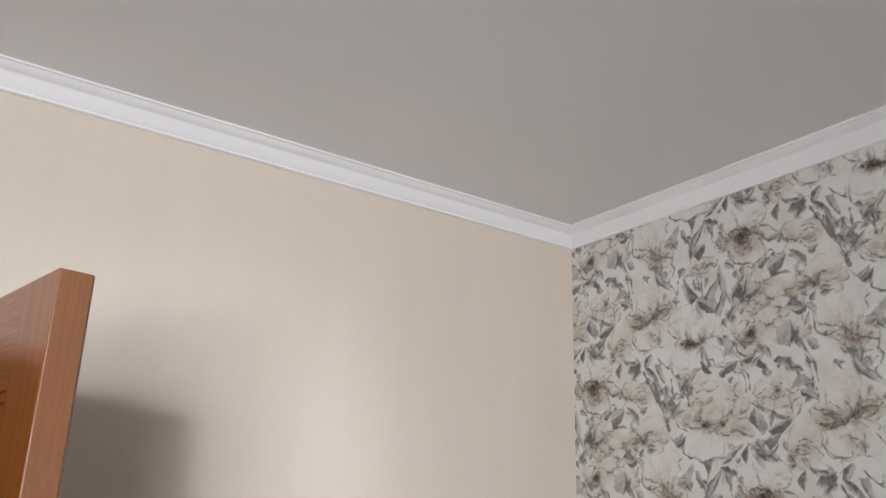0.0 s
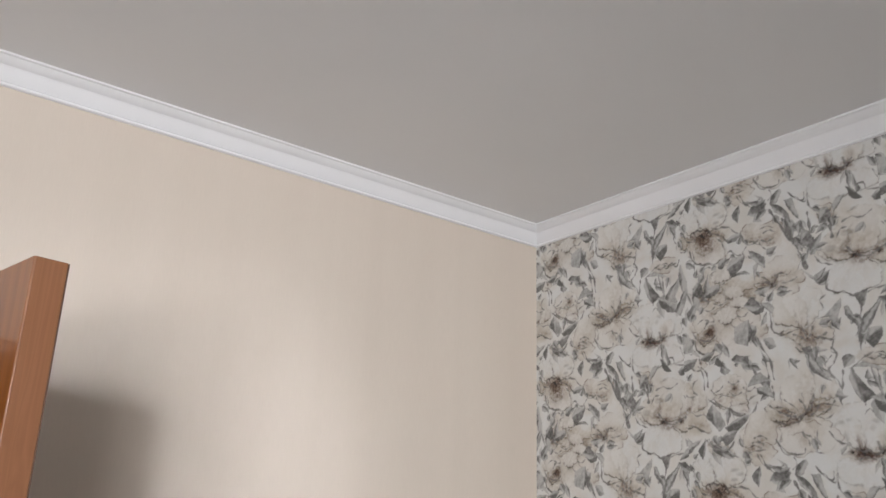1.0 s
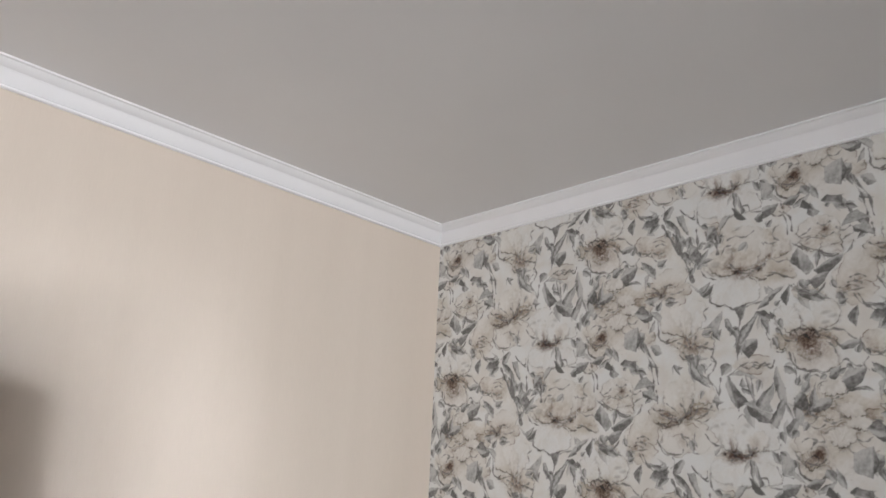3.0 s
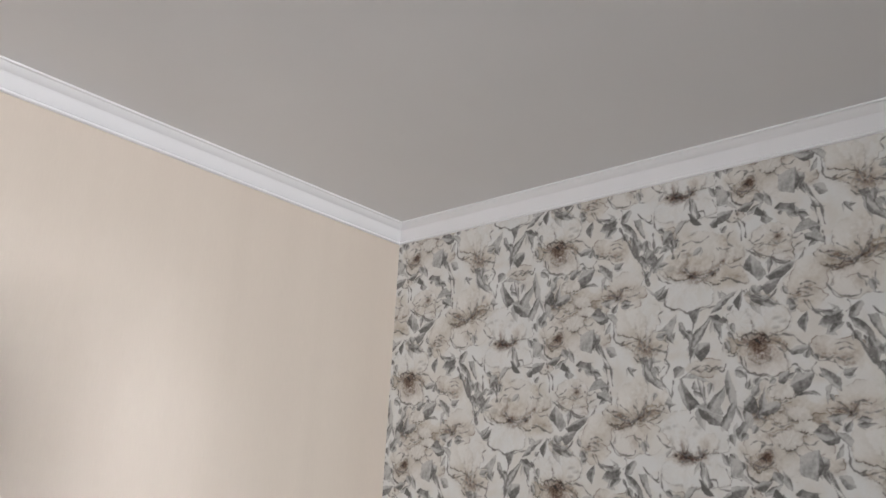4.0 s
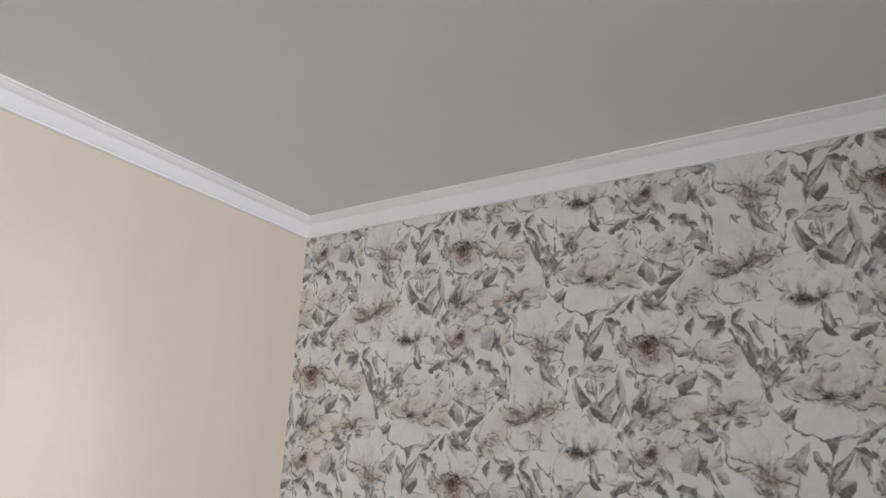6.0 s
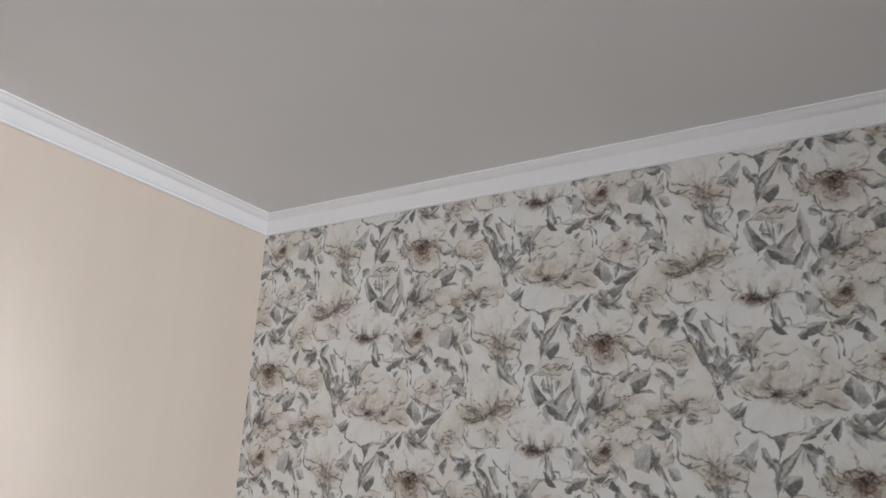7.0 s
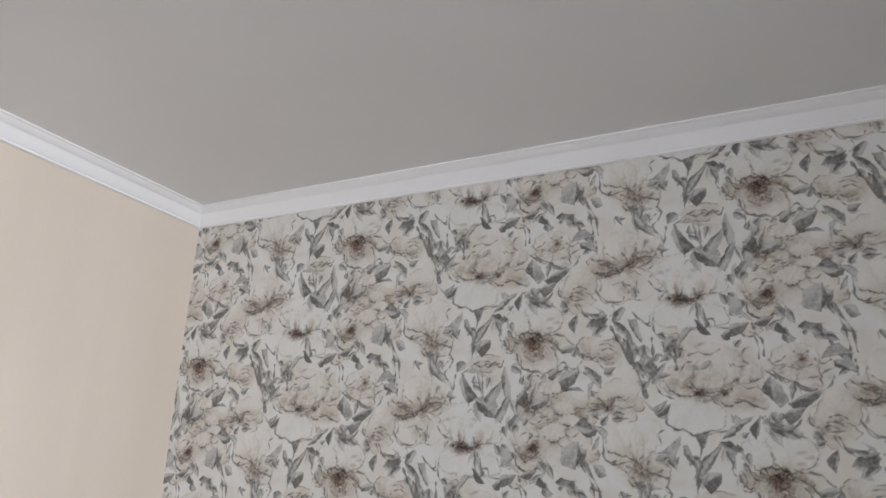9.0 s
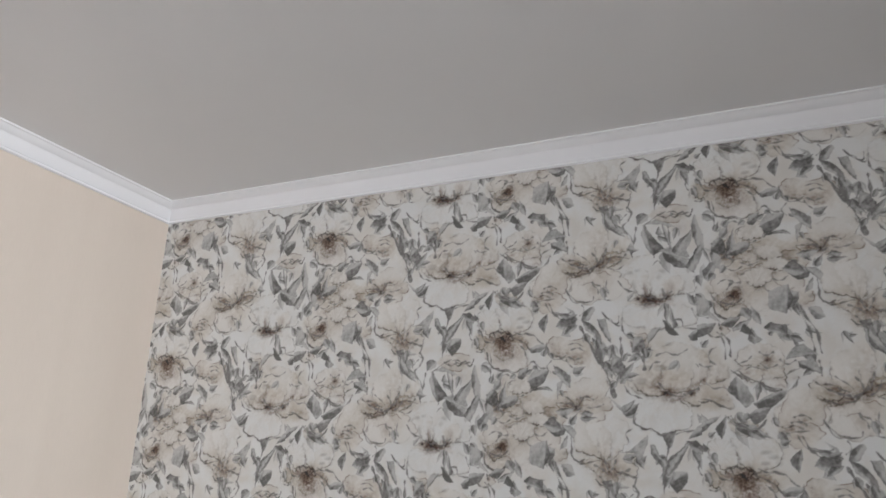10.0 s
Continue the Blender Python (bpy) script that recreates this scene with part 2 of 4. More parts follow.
def window(u, z, r):
    """Both drops of a spot: index arrays and wobbled offsets from it, z up."""
    for du, dz in ((0, 0), (RU, RZ // 2)):
        cu, cz = int(round(u)) + du, int(round(z)) + dz
        iu, iz = np.arange(cu - r, cu + r + 1), np.arange(cz - r, cz + r + 1)
        ix = np.ix_(iz % NZ, iu % NU)
        x = (iu - (u + du))[None] + WOB_U[ix]
        y = (iz - (z + dz))[:, None] + WOB_Z[ix]
        yield ix, x, y


def soft(d, w=1.0):
    return np.clip(d / w * 0.5 + 0.5, 0, 1)


def lay(ix, colour, alpha):
    canvas[ix] = canvas[ix] * (1 - alpha[..., None]) + colour * alpha[..., None]


def stain(ix, colour, alpha):
    """Transparent paint: darkens what lies below."""
    canvas[ix] *= 1 - alpha[..., None] * (1 - np.asarray(colour))


LEAF_PALE, LEAF_DEEP = np.array((0.515, 0.507, 0.490)), np.array((0.135, 0.130, 0.124))
BEIGE, UMBER, INK = np.array((0.550, 0.503, 0.436)), np.array((0.27, 0.200, 0.165)), np.array((0.20, 0.190, 0.180))


def leaf(u0, z0, u1, z1, w, tone, bend=0.0, cover=0.93):
    """A pointed leaf, one half in shade, with a thin pale leaf showing from behind it."""
    ln = math.hypot(u1 - u0, z1 - z0)
    cx, sx = (u1 - u0) / ln, (z1 - z0) / ln
    side = 1 if (u0 * 7 + z0 * 3) % 2 else -1
    if cover > 0.9 and ln > 14:
        t, k = radians(side * (26 + (u0 * 13) % 16)), 0.72
        leaf(u0, z0, u0 + k * (ln * cx * math.cos(t) - ln * sx * math.sin(t)), z0 + k * (ln * cx * math.sin(t) + ln * sx * math.cos(t)),
             w * 0.7, tone - 0.28, side * 1.5, 0.6)
        t, k = radians(-side * (30 + (z0 * 11) % 25)), 0.5
        leaf(u0, z0, u0 + k * (ln * cx * math.cos(t) - ln * sx * math.sin(t)), z0 + k * (ln * cx * math.sin(t) + ln * sx * math.cos(t)),
             max(w * 0.42, 3.0), tone, 0.0, 0.6)
    for ix, x, y in window(u0, z0, int(ln + w * 1.2) + 6):
        s = (x * cx + y * sx) / ln
        d = -x * sx + y * cx
        sc = np.clip(s, 0, 1)
        d = d - bend * np.sin(np.pi * sc) - side * 0.06 * ln * sc * sc
        hw = 0.60 * w * np.clip(np.sin(np.pi * sc ** 0.72), 0, 1) ** 1.15 * (1 + 0.10 * np.sin(11 * s + u0))
        m = soft(hw - np.abs(d), 0.8) * ((s > -0.02) & (s < 1.02))
        v = tone - 0.06 + 0.38 * WASH[ix] + 0.12 * FINE[ix] + side * 0.36 * np.tanh(d / 1.6) + 0.30 * (0.5 - sc)
        v = v + 0.30 * np.exp(-((np.abs(d) - hw) / 0.9) ** 2) - 0.12 * np.exp(-(d / 1.0) ** 2) * (sc < 0.9)
        v = v + 0.06 * np.sin(d * 1.9 + s * 9)
        v = np.clip(v, -0.12, 1)[..., None]
        a = cover * m[..., None]
        canvas[ix] = canvas[ix] * (1 - a) + (LEAF_PALE * (1 - v) + LEAF_DEEP * v) * a


def curve(pts, n=14):
    """A smooth line through points."""
    p = np.array([pts[0], *pts, pts[-1]], float)
    out = []
    for i in range(1, len(p) - 2):
        for t in np.linspace(0, 1, n, endpoint=False):
            a, b, c, d = p[i - 1:i + 3]
            out.append(0.5 * (2 * b + (c - a) * t + (2 * a - 5 * b + 4 * c - d) * t * t + (3 * b - a - 3 * c + d) * t ** 3))
    return np.array(out + [p[-2]])


def stroke(tone, w, *pts):
    line = curve(pts)
    c = (line.min(0) + line.max(0)) / 2
    r = int(np.abs(line - c).max() + w + 6)
    k = np.arange(len(line)) / len(line)
    wide = 0.56 * w * (0.75 + 0.45 * np.sin(k * 13 + pts[0][0])) * np.clip(np.minimum(k, 1 - k) * 9 + 0.45, 0, 1)
    for ix, x, y in window(c[0], c[1], r):
        best = np.full(x.shape, -9.0)
        for (lu, lz), h in zip(line - c, wide):
            best = np.maximum(best, h - np.hypot(x - lu, y - lz))
        a = soft(best, 1.2) * np.clip(0.95 + 0.25 * FINE[ix], 0, 1)
        v = np.clip(tone + 0.28 + 0.15 * WASH[ix], 0, 1)[..., None]
        lay(ix, LEAF_PALE * (1 - v) + (0.5 * LEAF_DEEP + 0.5 * INK) * v, a)


def petal(u, z, rx, ry, rot, amount):
    """A pale petal: wavy rim, thin darker edge in places, tint that pools to one side."""
    a = radians(rot)
    rx, ry = rx * 1.1, ry * 1.1
    ph = (u * 0.37 + z * 0.11) % 6.28
    for ix, x, y in window(u, z, int(max(rx, ry) * 1.3) + 4):
        x, y = x - 0.4 * WOB_U[ix], y - 0.4 * WOB_Z[ix]
        px, py = (x * math.cos(a) + y * math.sin(a)) / rx, (-x * math.sin(a) + y * math.cos(a)) / ry
        th, r = np.arctan2(py, px), np.hypot(px, py)
        rim = 1 + 0.08 * np.sin(3 * th + ph) + 0.05 * np.sin(7 * th + 2 * ph) + 0.03 * np.sin(13 * th + ph)
        d = (rim - r) * min(rx, ry)
        m = soft(d, 2.0)
        pool = 0.5 + 0.5 * np.sin(th - ph * 1.7)
        veins = np.clip(np.sin(th * 15 + 4 * r + 3 * WASH[ix]), 0, 1)
        t = amount * (0.55 + 1.5 * pool * np.clip(r, 0, 1) ** 1.5 + 0.8 * veins * np.clip(1 - 0.7 * r, 0, 1))
        t = np.clip(t + 0.6 * WASH[ix] * amount + 0.02, 0, 0.95)[..., None]
        canvas[ix] = canvas[ix] * (1 - 0.84 * m[..., None]) + (PETAL * (1 - t) + BEIGE * t) * 0.84 * m[..., None]
        some = np.clip(np.sin(2 * th + ph) * 0.8 + 0.3 + 0.8 * WASH[ix], 0, 1)
        edge = np.exp(-((d - 1.0) / 1.05) ** 2) * some
        fade = np.exp(-np.clip(d, 0, None) / 5.0) * (d > 0) * some
        stain(ix, UMBER * 1.15, np.clip((0.34 + 1.0 * amount) * edge + (0.12 + 1.0 * amount) * fade, 0, 0.8))


def outline(pts, smooth=1.0):
    """A closed line, smooth or nearly straight between its points; its centre and its reach."""
    line = curve((*pts, pts[0]), 6)
    p = np.array((*pts, pts[0]), float)
    k = np.arange(len(line)) / 6
    straight = np.stack([np.interp(k, np.arange(len(p)), p[:, i]) for i in (0, 1)], -1)
    line = line * smooth + straight * (1 - smooth)
    c = (line.min(0) + line.max(0)) / 2
    return line - c, c, int(np.abs(line - c).max()) + 6


def depth(line, x, y):
    """How far each spot lies inside a closed line."""
    far, inside = np.full(x.shape, 1e9), np.zeros(x.shape, bool)
    for (au, az), (bu, bz) in zip(line[:-1], line[1:]):
        eu, ez = bu - au, bz - az
        k = np.clip(((x - au) * eu + (y - az) * ez) / max(eu * eu + ez * ez, 1e-6), 0, 1)
        far = np.minimum(far, np.hypot(x - au - k * eu, y - az - k * ez))
        if az != bz:
            inside ^= ((az > y) != (bz > y)) & (x < au + (y - az) / (bz - az) * eu)
    return np.where(inside, far, -far)


def blade(tone, *pts):
    """A leaf with an outline of its own: shaded half, pale half, thin dark rim, faint ribs; the first point is its base."""
    line, c, r = outline(pts, 0.4)
    p = np.array(pts, float)
    base = p[0] - c
    tip = p[np.argmax(np.hypot(*(p - p[0]).T))] - c
    ln = np.hypot(*(tip - base))
    cx, sx = (tip - base) / ln
    side = 1 if (pts[0][0] * 7 + pts[0][1] * 3) % 2 else -1
    for ix, x, y in window(c[0], c[1], r):
        d = depth(line, x, y) + 0.5 * FINE[ix]
        s = ((x - base[0]) * cx + (y - base[1]) * sx) / ln
        across = -(x - base[0]) * sx + (y - base[1]) * cx
        v = tone - 0.10 + side * 0.36 * np.tanh(across / 2.5) + 0.50 * WASH[ix] + 0.10 * FINE[ix] + 0.30 * (0.5 - s)
        v = v + 0.55 * np.exp(-(d / 1.0) ** 2) * np.clip(0.6 + WASH[ix], 0, 1) + 0.04 * np.sin(across * 0.9 + s * 9) - 0.14 * np.exp(-(across / 1.0) ** 2)
        v = v - 0.30 * np.exp(-((s - 0.5) / 0.28) ** 2) * np.exp(-((across + side * 2.8) / 2.6) ** 2)
        v = np.clip(v, -0.15, 1)[..., None]
        lay(ix, LEAF_PALE * (1 - v) + LEAF_DEEP * v, 0.94 * soft(d, 1.0))


def fold(tint, edge, heart, *pts):
    """A petal with an outline of its own: tint and fine veins run out from the flower's heart, the rim inked in places."""
    line, c, reach = outline(pts)
    ph = (pts[0][0] * 0.37 + pts[0][1] * 0.11) % 6.28
    for ix, x, y in window(c[0], c[1], reach):
        around = np.arctan2(y, x)
        d = depth(line, x, y) + 1.5 * np.sin(9 * around + ph) + 1.1 * np.sin(17 * around + 2 * ph) * edge + 1.2 * FINE[ix]
        hu, hz = x - (heart[0] - c[0]), y - (heart[1] - c[1])
        r, th = np.hypot(hu, hz), np.arctan2(hz, hu)
        veins = np.sin(th * 19 + ph + 3.5 * WASH[ix]) * np.exp(-r / 42)
        folds = np.clip(np.sin(th * 7 + 2 * ph + 2.2 * WASH[ix] + r / 25), 0, 1) ** 2
        t = tint * (0.35 + 1.0 * np.exp(-r / 28)) + (0.14 + 0.35 * tint) * veins + 0.6 * (tint + 0.14) * WASH[ix] + (0.13 + 0.3 * tint) * folds
        t = np.clip(t + (0.08 + 0.3 * tint) * np.exp(-np.clip(d, 0, None) / 5), 0, 1)[..., None]
        under = np.exp(-(np.clip(-d, 0, None) / 4.5) ** 2) * np.clip(0.5 + 0.9 * ACCENT[ix], 0, 1) * np.clip(0.5 - 0.6 * np.sin(around), 0, 1)
        stain(ix, LEAF_PALE * 0.9, np.clip((0.25 + 0.35 * edge) * under, 0, 0.6))
        pale = np.clip(1 - 9 * tint - 0.5 * WASH[ix], 0, 1)[..., None]
        lay(ix, (PETAL * (1 - pale) + PAPER * pale) * (1 - t) + BEIGE * t, 0.9 * soft(d, 1.4))
        some = np.clip(0.30 - 0.7 * np.sin(around) + 0.6 * np.sin(2 * around + ph) + 0.9 * WASH[ix], 0, 1.2)
        stain(ix, INK * 1.35, np.clip(edge * some * 1.6 * np.exp(-((d - 0.4) / 1.05) ** 2), 0, 0.92))
        dab = np.clip(1.7 * ACCENT[ix] - 0.2, 0, 1) * np.exp(-((d - 1.2) / 2.6) ** 2) * (d > -1.5) * np.clip(0.6 - 0.5 * np.sin(around), 0, 1)
        stain(ix, (INK + UMBER) * 0.7, np.clip((0.3 + 0.7 * edge) * dab, 0, 0.85))


def smudge(u, z, rx, ry, rot, strength):
    """A wet-in-wet brown stain with a ragged rim."""
    a = radians(rot)
    for ix, x, y in window(u, z, int(max(rx, ry) * 1.8) + 4):
        x, y = x + 1.6 * WOB_U[ix], y + 1.6 * WOB_Z[ix]
        px, py = (x * math.cos(a) + y * math.sin(a)) / rx, (-x * math.sin(a) + y * math.cos(a)) / ry
        q = px * px + py * py
        m = np.exp(-1.15 * q) * np.clip(1.0 + 0.7 * WASH[ix] + 0.45 * FINE[ix], 0, 1.4)
        stain(ix, UMBER * (1.30 - 0.6 * strength) * (1.08, 0.98, 0.96), np.clip(strength * 1.08 * m, 0, 0.95))


def strands(u, z, r, n, way, spread, strength):
    """Short tapering brush marks that fan out from a flower's heart."""
    for i in range(n):
        a = radians(way + spread * ((i + 0.5) / n - 0.5) + rng.uniform(-9, 9))
        ln, w = r * rng.uniform(0.7, 1.3), rng.uniform(3.0, 5.5)
        cx, sx, bend = math.cos(a), math.sin(a), rng.uniform(-2, 2)
        for ix, x, y in window(u, z, int(ln) + 8):
            s, d = (x * cx + y * sx) / ln, -x * sx + y * cx
            sc = np.clip(s, 0, 1)
            m = soft(0.5 * w * (1 - sc) ** 0.7 + 0.2 - np.abs(d - bend * sc * sc * 2), 1.6) * ((s > -0.05) & (s < 1))
            stain(ix, UMBER * 0.8, np.clip(strength * m * (0.9 + 0.4 * WASH[ix]), 0, 0.95))


def wash(u, z, rx, ry, strength):
    """A thin, uneven beige glaze."""
    for ix, x, y in window(u, z, int(max(rx, ry) * 1.6) + 4):
        x, y = x + 2.5 * WOB_U[ix], y + 2.5 * WOB_Z[ix]
        m = np.exp(-1.2 * ((x / rx) ** 2 + (y / ry) ** 2) ** 1.5) * np.clip(0.75 + 0.5 * WASH[ix], 0, 1.3)
        stain(ix, BEIGE * (1.20, 1.15, 1.06), np.clip(strength * 0.95 * m, 0, 0.95))


def touch(u, z, rx, ry, strength):
    """A single grey dab."""
    for ix, x, y in window(u, z, int(max(rx, ry)) + 6):
        m = soft((1 - np.hypot(x / rx, y / ry)) * min(rx, ry), 2.2)
        stain(ix, INK * 1.6, np.clip(strength * m * (1 + 0.5 * WASH[ix]), 0, 0.9))


# thin cream washes over the bare paper
cream = np.clip(0.36 + 0.55 * drops(16, 11) + 0.35 * drops(40, 12) + 0.15 * drops(90, 13), 0, 0.8)[..., None]
canvas = canvas * (1 - cream) + (0.6 * PETAL + 0.4 * BEIGE * 1.15) * cream
# large heads and petals first
# big pale peony: skirt, side petals, dome
fold(0.1, 0.15, (455, 2031), (377, 2054), (374, 2069), (394, 2085), (419, 2099), (428, 2076), (452, 2032), (415, 2027), (390, 2038))
fold(0.02, 0.9, (455, 2031), (392, 1994), (389, 1972), (407, 1957), (429, 1954), (447, 1943), (480, 1951), (501, 1953), (511, 1970), (508, 1998), (482, 2019), (439, 2023), (408, 2015))
fold(0.38, 0.7, (455, 2031), (514, 2031), (547, 2048), (575, 2042), (589, 2018), (595, 1993), (573, 1994), (554, 2006), (534, 2004), (514, 2004), (496, 2018))
fold(0.45, 0.45, (455, 2031), (545, 2084), (571, 2090), (589, 2076), (588, 2055), (564, 2045), (535, 2044), (530, 2064))
fold(0.42, 0.5, (455, 2031), (422, 2103), (403, 2095), (388, 2076), (387, 2056), (406, 2035), (433, 2025), (458, 2030), (437, 2050), (428, 2076))
fold(0.16, 0.45, (455, 2031), (422, 2106), (435, 2125), (460, 2137), (491, 2141), (520, 2131), (543, 2111), (552, 2088), (544, 2060), (523, 2039), (494, 2031), (461, 2037), (435, 2055), (425, 2081))
fold(0.12, 0.25, (455, 2031), (453, 2098), (478, 2111), (508, 2104), (519, 2079), (509, 2046), (482, 2033), (458, 2049), (448, 2074))
stroke(0.5, 3.4, (369, 2051), (380, 2034), (393, 2027), (408, 2020))
stroke(0.55, 3.2, (389, 1994), (388, 1974), (403, 1959), (420, 1956), (433, 1950), (448, 1942), (467, 1950), (486, 1952), (502, 1955))
stroke(0.5, 3.2, (514, 2006), (531, 2003), (544, 2007), (556, 2006), (567, 1998), (580, 1994), (592, 1993))
# white flower with dark heart
fold(0.03, 0.35, (961, 1930), (900, 1978), (914, 2011), (935, 2030), (970, 2033), (995, 2033), (1019, 2022), (1041, 1996), (1058, 1974), (1065, 1952), (1058, 1936), (1038, 1932), (1010, 1934), (985, 1926), (952, 1932), (928, 1944), (905, 1952))
fold(0.05, 0.3, (961, 1930), (928, 1950), (922, 1974), (933, 1998), (950, 2000), (959, 1980), (963, 1952), (957, 1932), (940, 1936))
fold(0.1, 0.3, (961, 1930), (985, 1932), (990, 1954), (1004, 1974), (1026, 1976), (1037, 1960), (1031, 1942), (1014, 1932))
fold(0.02, 0.3, (961, 1930), (899, 1910), (917, 1918), (959, 1916), (999, 1908), (1035, 1908), (1060, 1888), (1050, 1862), (979, 1858), (921, 1866), (897, 1886))
stroke(0.5, 3.0, (896, 1966), (903, 1960), (909, 1950), (922, 1948))
stroke(0.45, 3.0, (852, 1936), (865, 1932), (878, 1932), (890, 1938), (901, 1948))
stroke(0.5, 3.0, (854, 1900), (861, 1890), (871, 1886), (880, 1876), (890, 1870), (896, 1888))
stroke(0.45, 3.0, (1000, 1912), (1003, 1896), (1007, 1880), (1020, 1878), (1029, 1876))
# brown-based peony
fold(0.16, 0.5, (816, 2006), (681, 1994), (718, 2010), (753, 2013), (777, 1998), (781, 1972), (759, 1952), (724, 1946), (685, 1958), (671, 1976))
fold(0.12, 0.7, (816, 2006), (776, 1990), (806, 1998), (834, 1998), (852, 1986), (855, 1960), (844, 1940), (822, 1930), (793, 1934), (778, 1952))
fold(0.3, 0.3, (816, 2006), (834, 2004), (871, 2006), (893, 1996), (896, 1982), (874, 1980), (849, 1988))
fold(0.62, 0.6, (816, 2006), (848, 2030), (868, 2048), (892, 2045), (902, 2030), (883, 2013), (856, 2010), (837, 2014))
fold(0.1, 0.4, (816, 2006), (876, 2068), (900, 2084), (919, 2074), (920, 2054), (901, 2043), (879, 2048))
fold(0.14, 0.4, (816, 2006), (781, 2062), (795, 2094), (823, 2108), (847, 2120), (866, 2100), (868, 2068), (852, 2041), (838, 2018), (813, 2015), (790, 2034))
fold(0.1, 0.3, (816, 2006), (836, 2098), (856, 2108), (864, 2082), (856, 2048), (840, 2023), (836, 2054))
fold(0.48, 0.9, (816, 2006), (742, 2034), (755, 2048), (775, 2050), (795, 2039), (806, 2017), (793, 2002), (768, 2004), (747, 2013))
stroke(0.55, 3.4, (768, 1958), (776, 1942), (787, 1932), (806, 1932), (825, 1926), (835, 1932), (844, 1940))
stroke(0.5, 3.0, (755, 2042), (772, 2030), (788, 2022), (802, 2023))
# flower with a wet brown heart
fold(0.5, 0.8, (610, 2486), (530, 2484), (539, 2498), (562, 2494), (577, 2476), (570, 2462), (546, 2464))
fold(0.4, 0.5, (610, 2486), (637, 2494), (665, 2484), (671, 2462), (652, 2452), (630, 2466))
fold(0.1, 0.6, (610, 2486), (568, 2474), (560, 2450), (577, 2422), (607, 2408), (641, 2404), (668, 2418), (667, 2448), (638, 2470), (604, 2484))
fold(0.62, 0.3, (610, 2486), (589, 2482), (582, 2456), (596, 2440), (620, 2434), (634, 2446), (630, 2470), (610, 2482))
stroke(0.5, 3.2, (566, 2454), (569, 2434), (582, 2418), (601, 2410), (621, 2410), (641, 2404), (656, 2408))
stroke(0.6, 4.0, (580, 2506), (590, 2488), (603, 2490), (612, 2482), (623, 2490), (633, 2494))
# rose and its companions
fold(0.22, 0.4, (594, 2222), (548, 2256), (573, 2278), (613, 2282), (626, 2256), (600, 2240), (565, 2240))
fold(0.06, 0.7, (654, 2252), (623, 2250), (646, 2276), (685, 2276), (709, 2254), (705, 2222), (677, 2196), (655, 2194), (637, 2214))
fold(0.18, 0.4, (654, 2252), (629, 2250), (646, 2268), (668, 2268), (678, 2248), (661, 2236), (639, 2238))
fold(0.3, 0.9, (594, 2222), (563, 2216), (575, 2188), (603, 2180), (628, 2196), (638, 2220), (626, 2246), (601, 2252), (574, 2238))
fold(0.62, 0.9, (594, 2222), (572, 2222), (583, 2242), (606, 2246), (618, 2230), (610, 2210), (590, 2202))
stroke(0.55, 3.2, (580, 2216), (589, 2226), (603, 2232), (610, 2224), (601, 2212), (591, 2210))
stroke(0.5, 3.2, (636, 2216), (646, 2202), (657, 2194), (669, 2198), (679, 2200))
stroke(0.6, 3.4, (564, 2212), (574, 2190), (590, 2182), (609, 2182), (625, 2192), (635, 2206))
# lily-like pale flower
fold(0.12, 0.5, (851, 2200), (782, 2262), (799, 2296), (836, 2296), (854, 2264), (853, 2210), (821, 2216), (788, 2228))
fold(0.07, 0.3, (851, 2200), (852, 2260), (866, 2294), (898, 2290), (911, 2260), (891, 2228), (858, 2204))
fold(0.2, 0.3, (851, 2200), (834, 2258), (854, 2274), (869, 2254), (865, 2218), (853, 2200), (841, 2222))
fold(0.25, 0.6, (851, 2200), (798, 2202), (825, 2210), (851, 2198), (845, 2176), (821, 2184))
fold(0.2, 0.6, (851, 2200), (860, 2198), (896, 2210), (923, 2192), (917, 2170), (885, 2178))
fold(0.3, 0.3, (851, 2200), (833, 2186), (851, 2196), (876, 2182), (878, 2154), (854, 2144), (835, 2160))
stroke(0.5, 3.2, (776, 2264), (778, 2240), (777, 2218), (787, 2204), (800, 2202), (808, 2208))
stroke(0.5, 3.2, (893, 2180), (906, 2174), (919, 2170), (916, 2156), (912, 2146), (922, 2138))
stroke(0.45, 3.0, (832, 2164), (840, 2154), (851, 2150), (856, 2138))
# small flower with a torn brown heart
fold(0.1, 0.4, (791, 2334), (765, 2368), (780, 2406), (820, 2428), (850, 2400), (863, 2362), (852, 2340), (813, 2326), (784, 2336))
fold(0.42, 0.6, (791, 2334), (796, 2328), (819, 2334), (843, 2326), (857, 2316), (832, 2308), (805, 2314))
fold(0.45, 0.6, (791, 2334), (738, 2316), (757, 2328), (783, 2332), (788, 2318), (766, 2304), (745, 2304))
# small double flower
fold(0.12, 0.4, (662, 2084), (602, 2092), (623, 2118), (661, 2124), (693, 2110), (700, 2078), (664, 2074), (621, 2078))
fold(0.1, 0.9, (662, 2084), (596, 2066), (627, 2076), (662, 2072), (669, 2054), (649, 2041), (620, 2050))
fold(0.08, 0.9, (662, 2084), (661, 2066), (683, 2078), (699, 2062), (698, 2029), (672, 2025), (652, 2038))
stroke(0.55, 3.0, (595, 2064), (610, 2068), (618, 2060), (634, 2050), (649, 2043), (663, 2030), (678, 2025), (692, 2027))
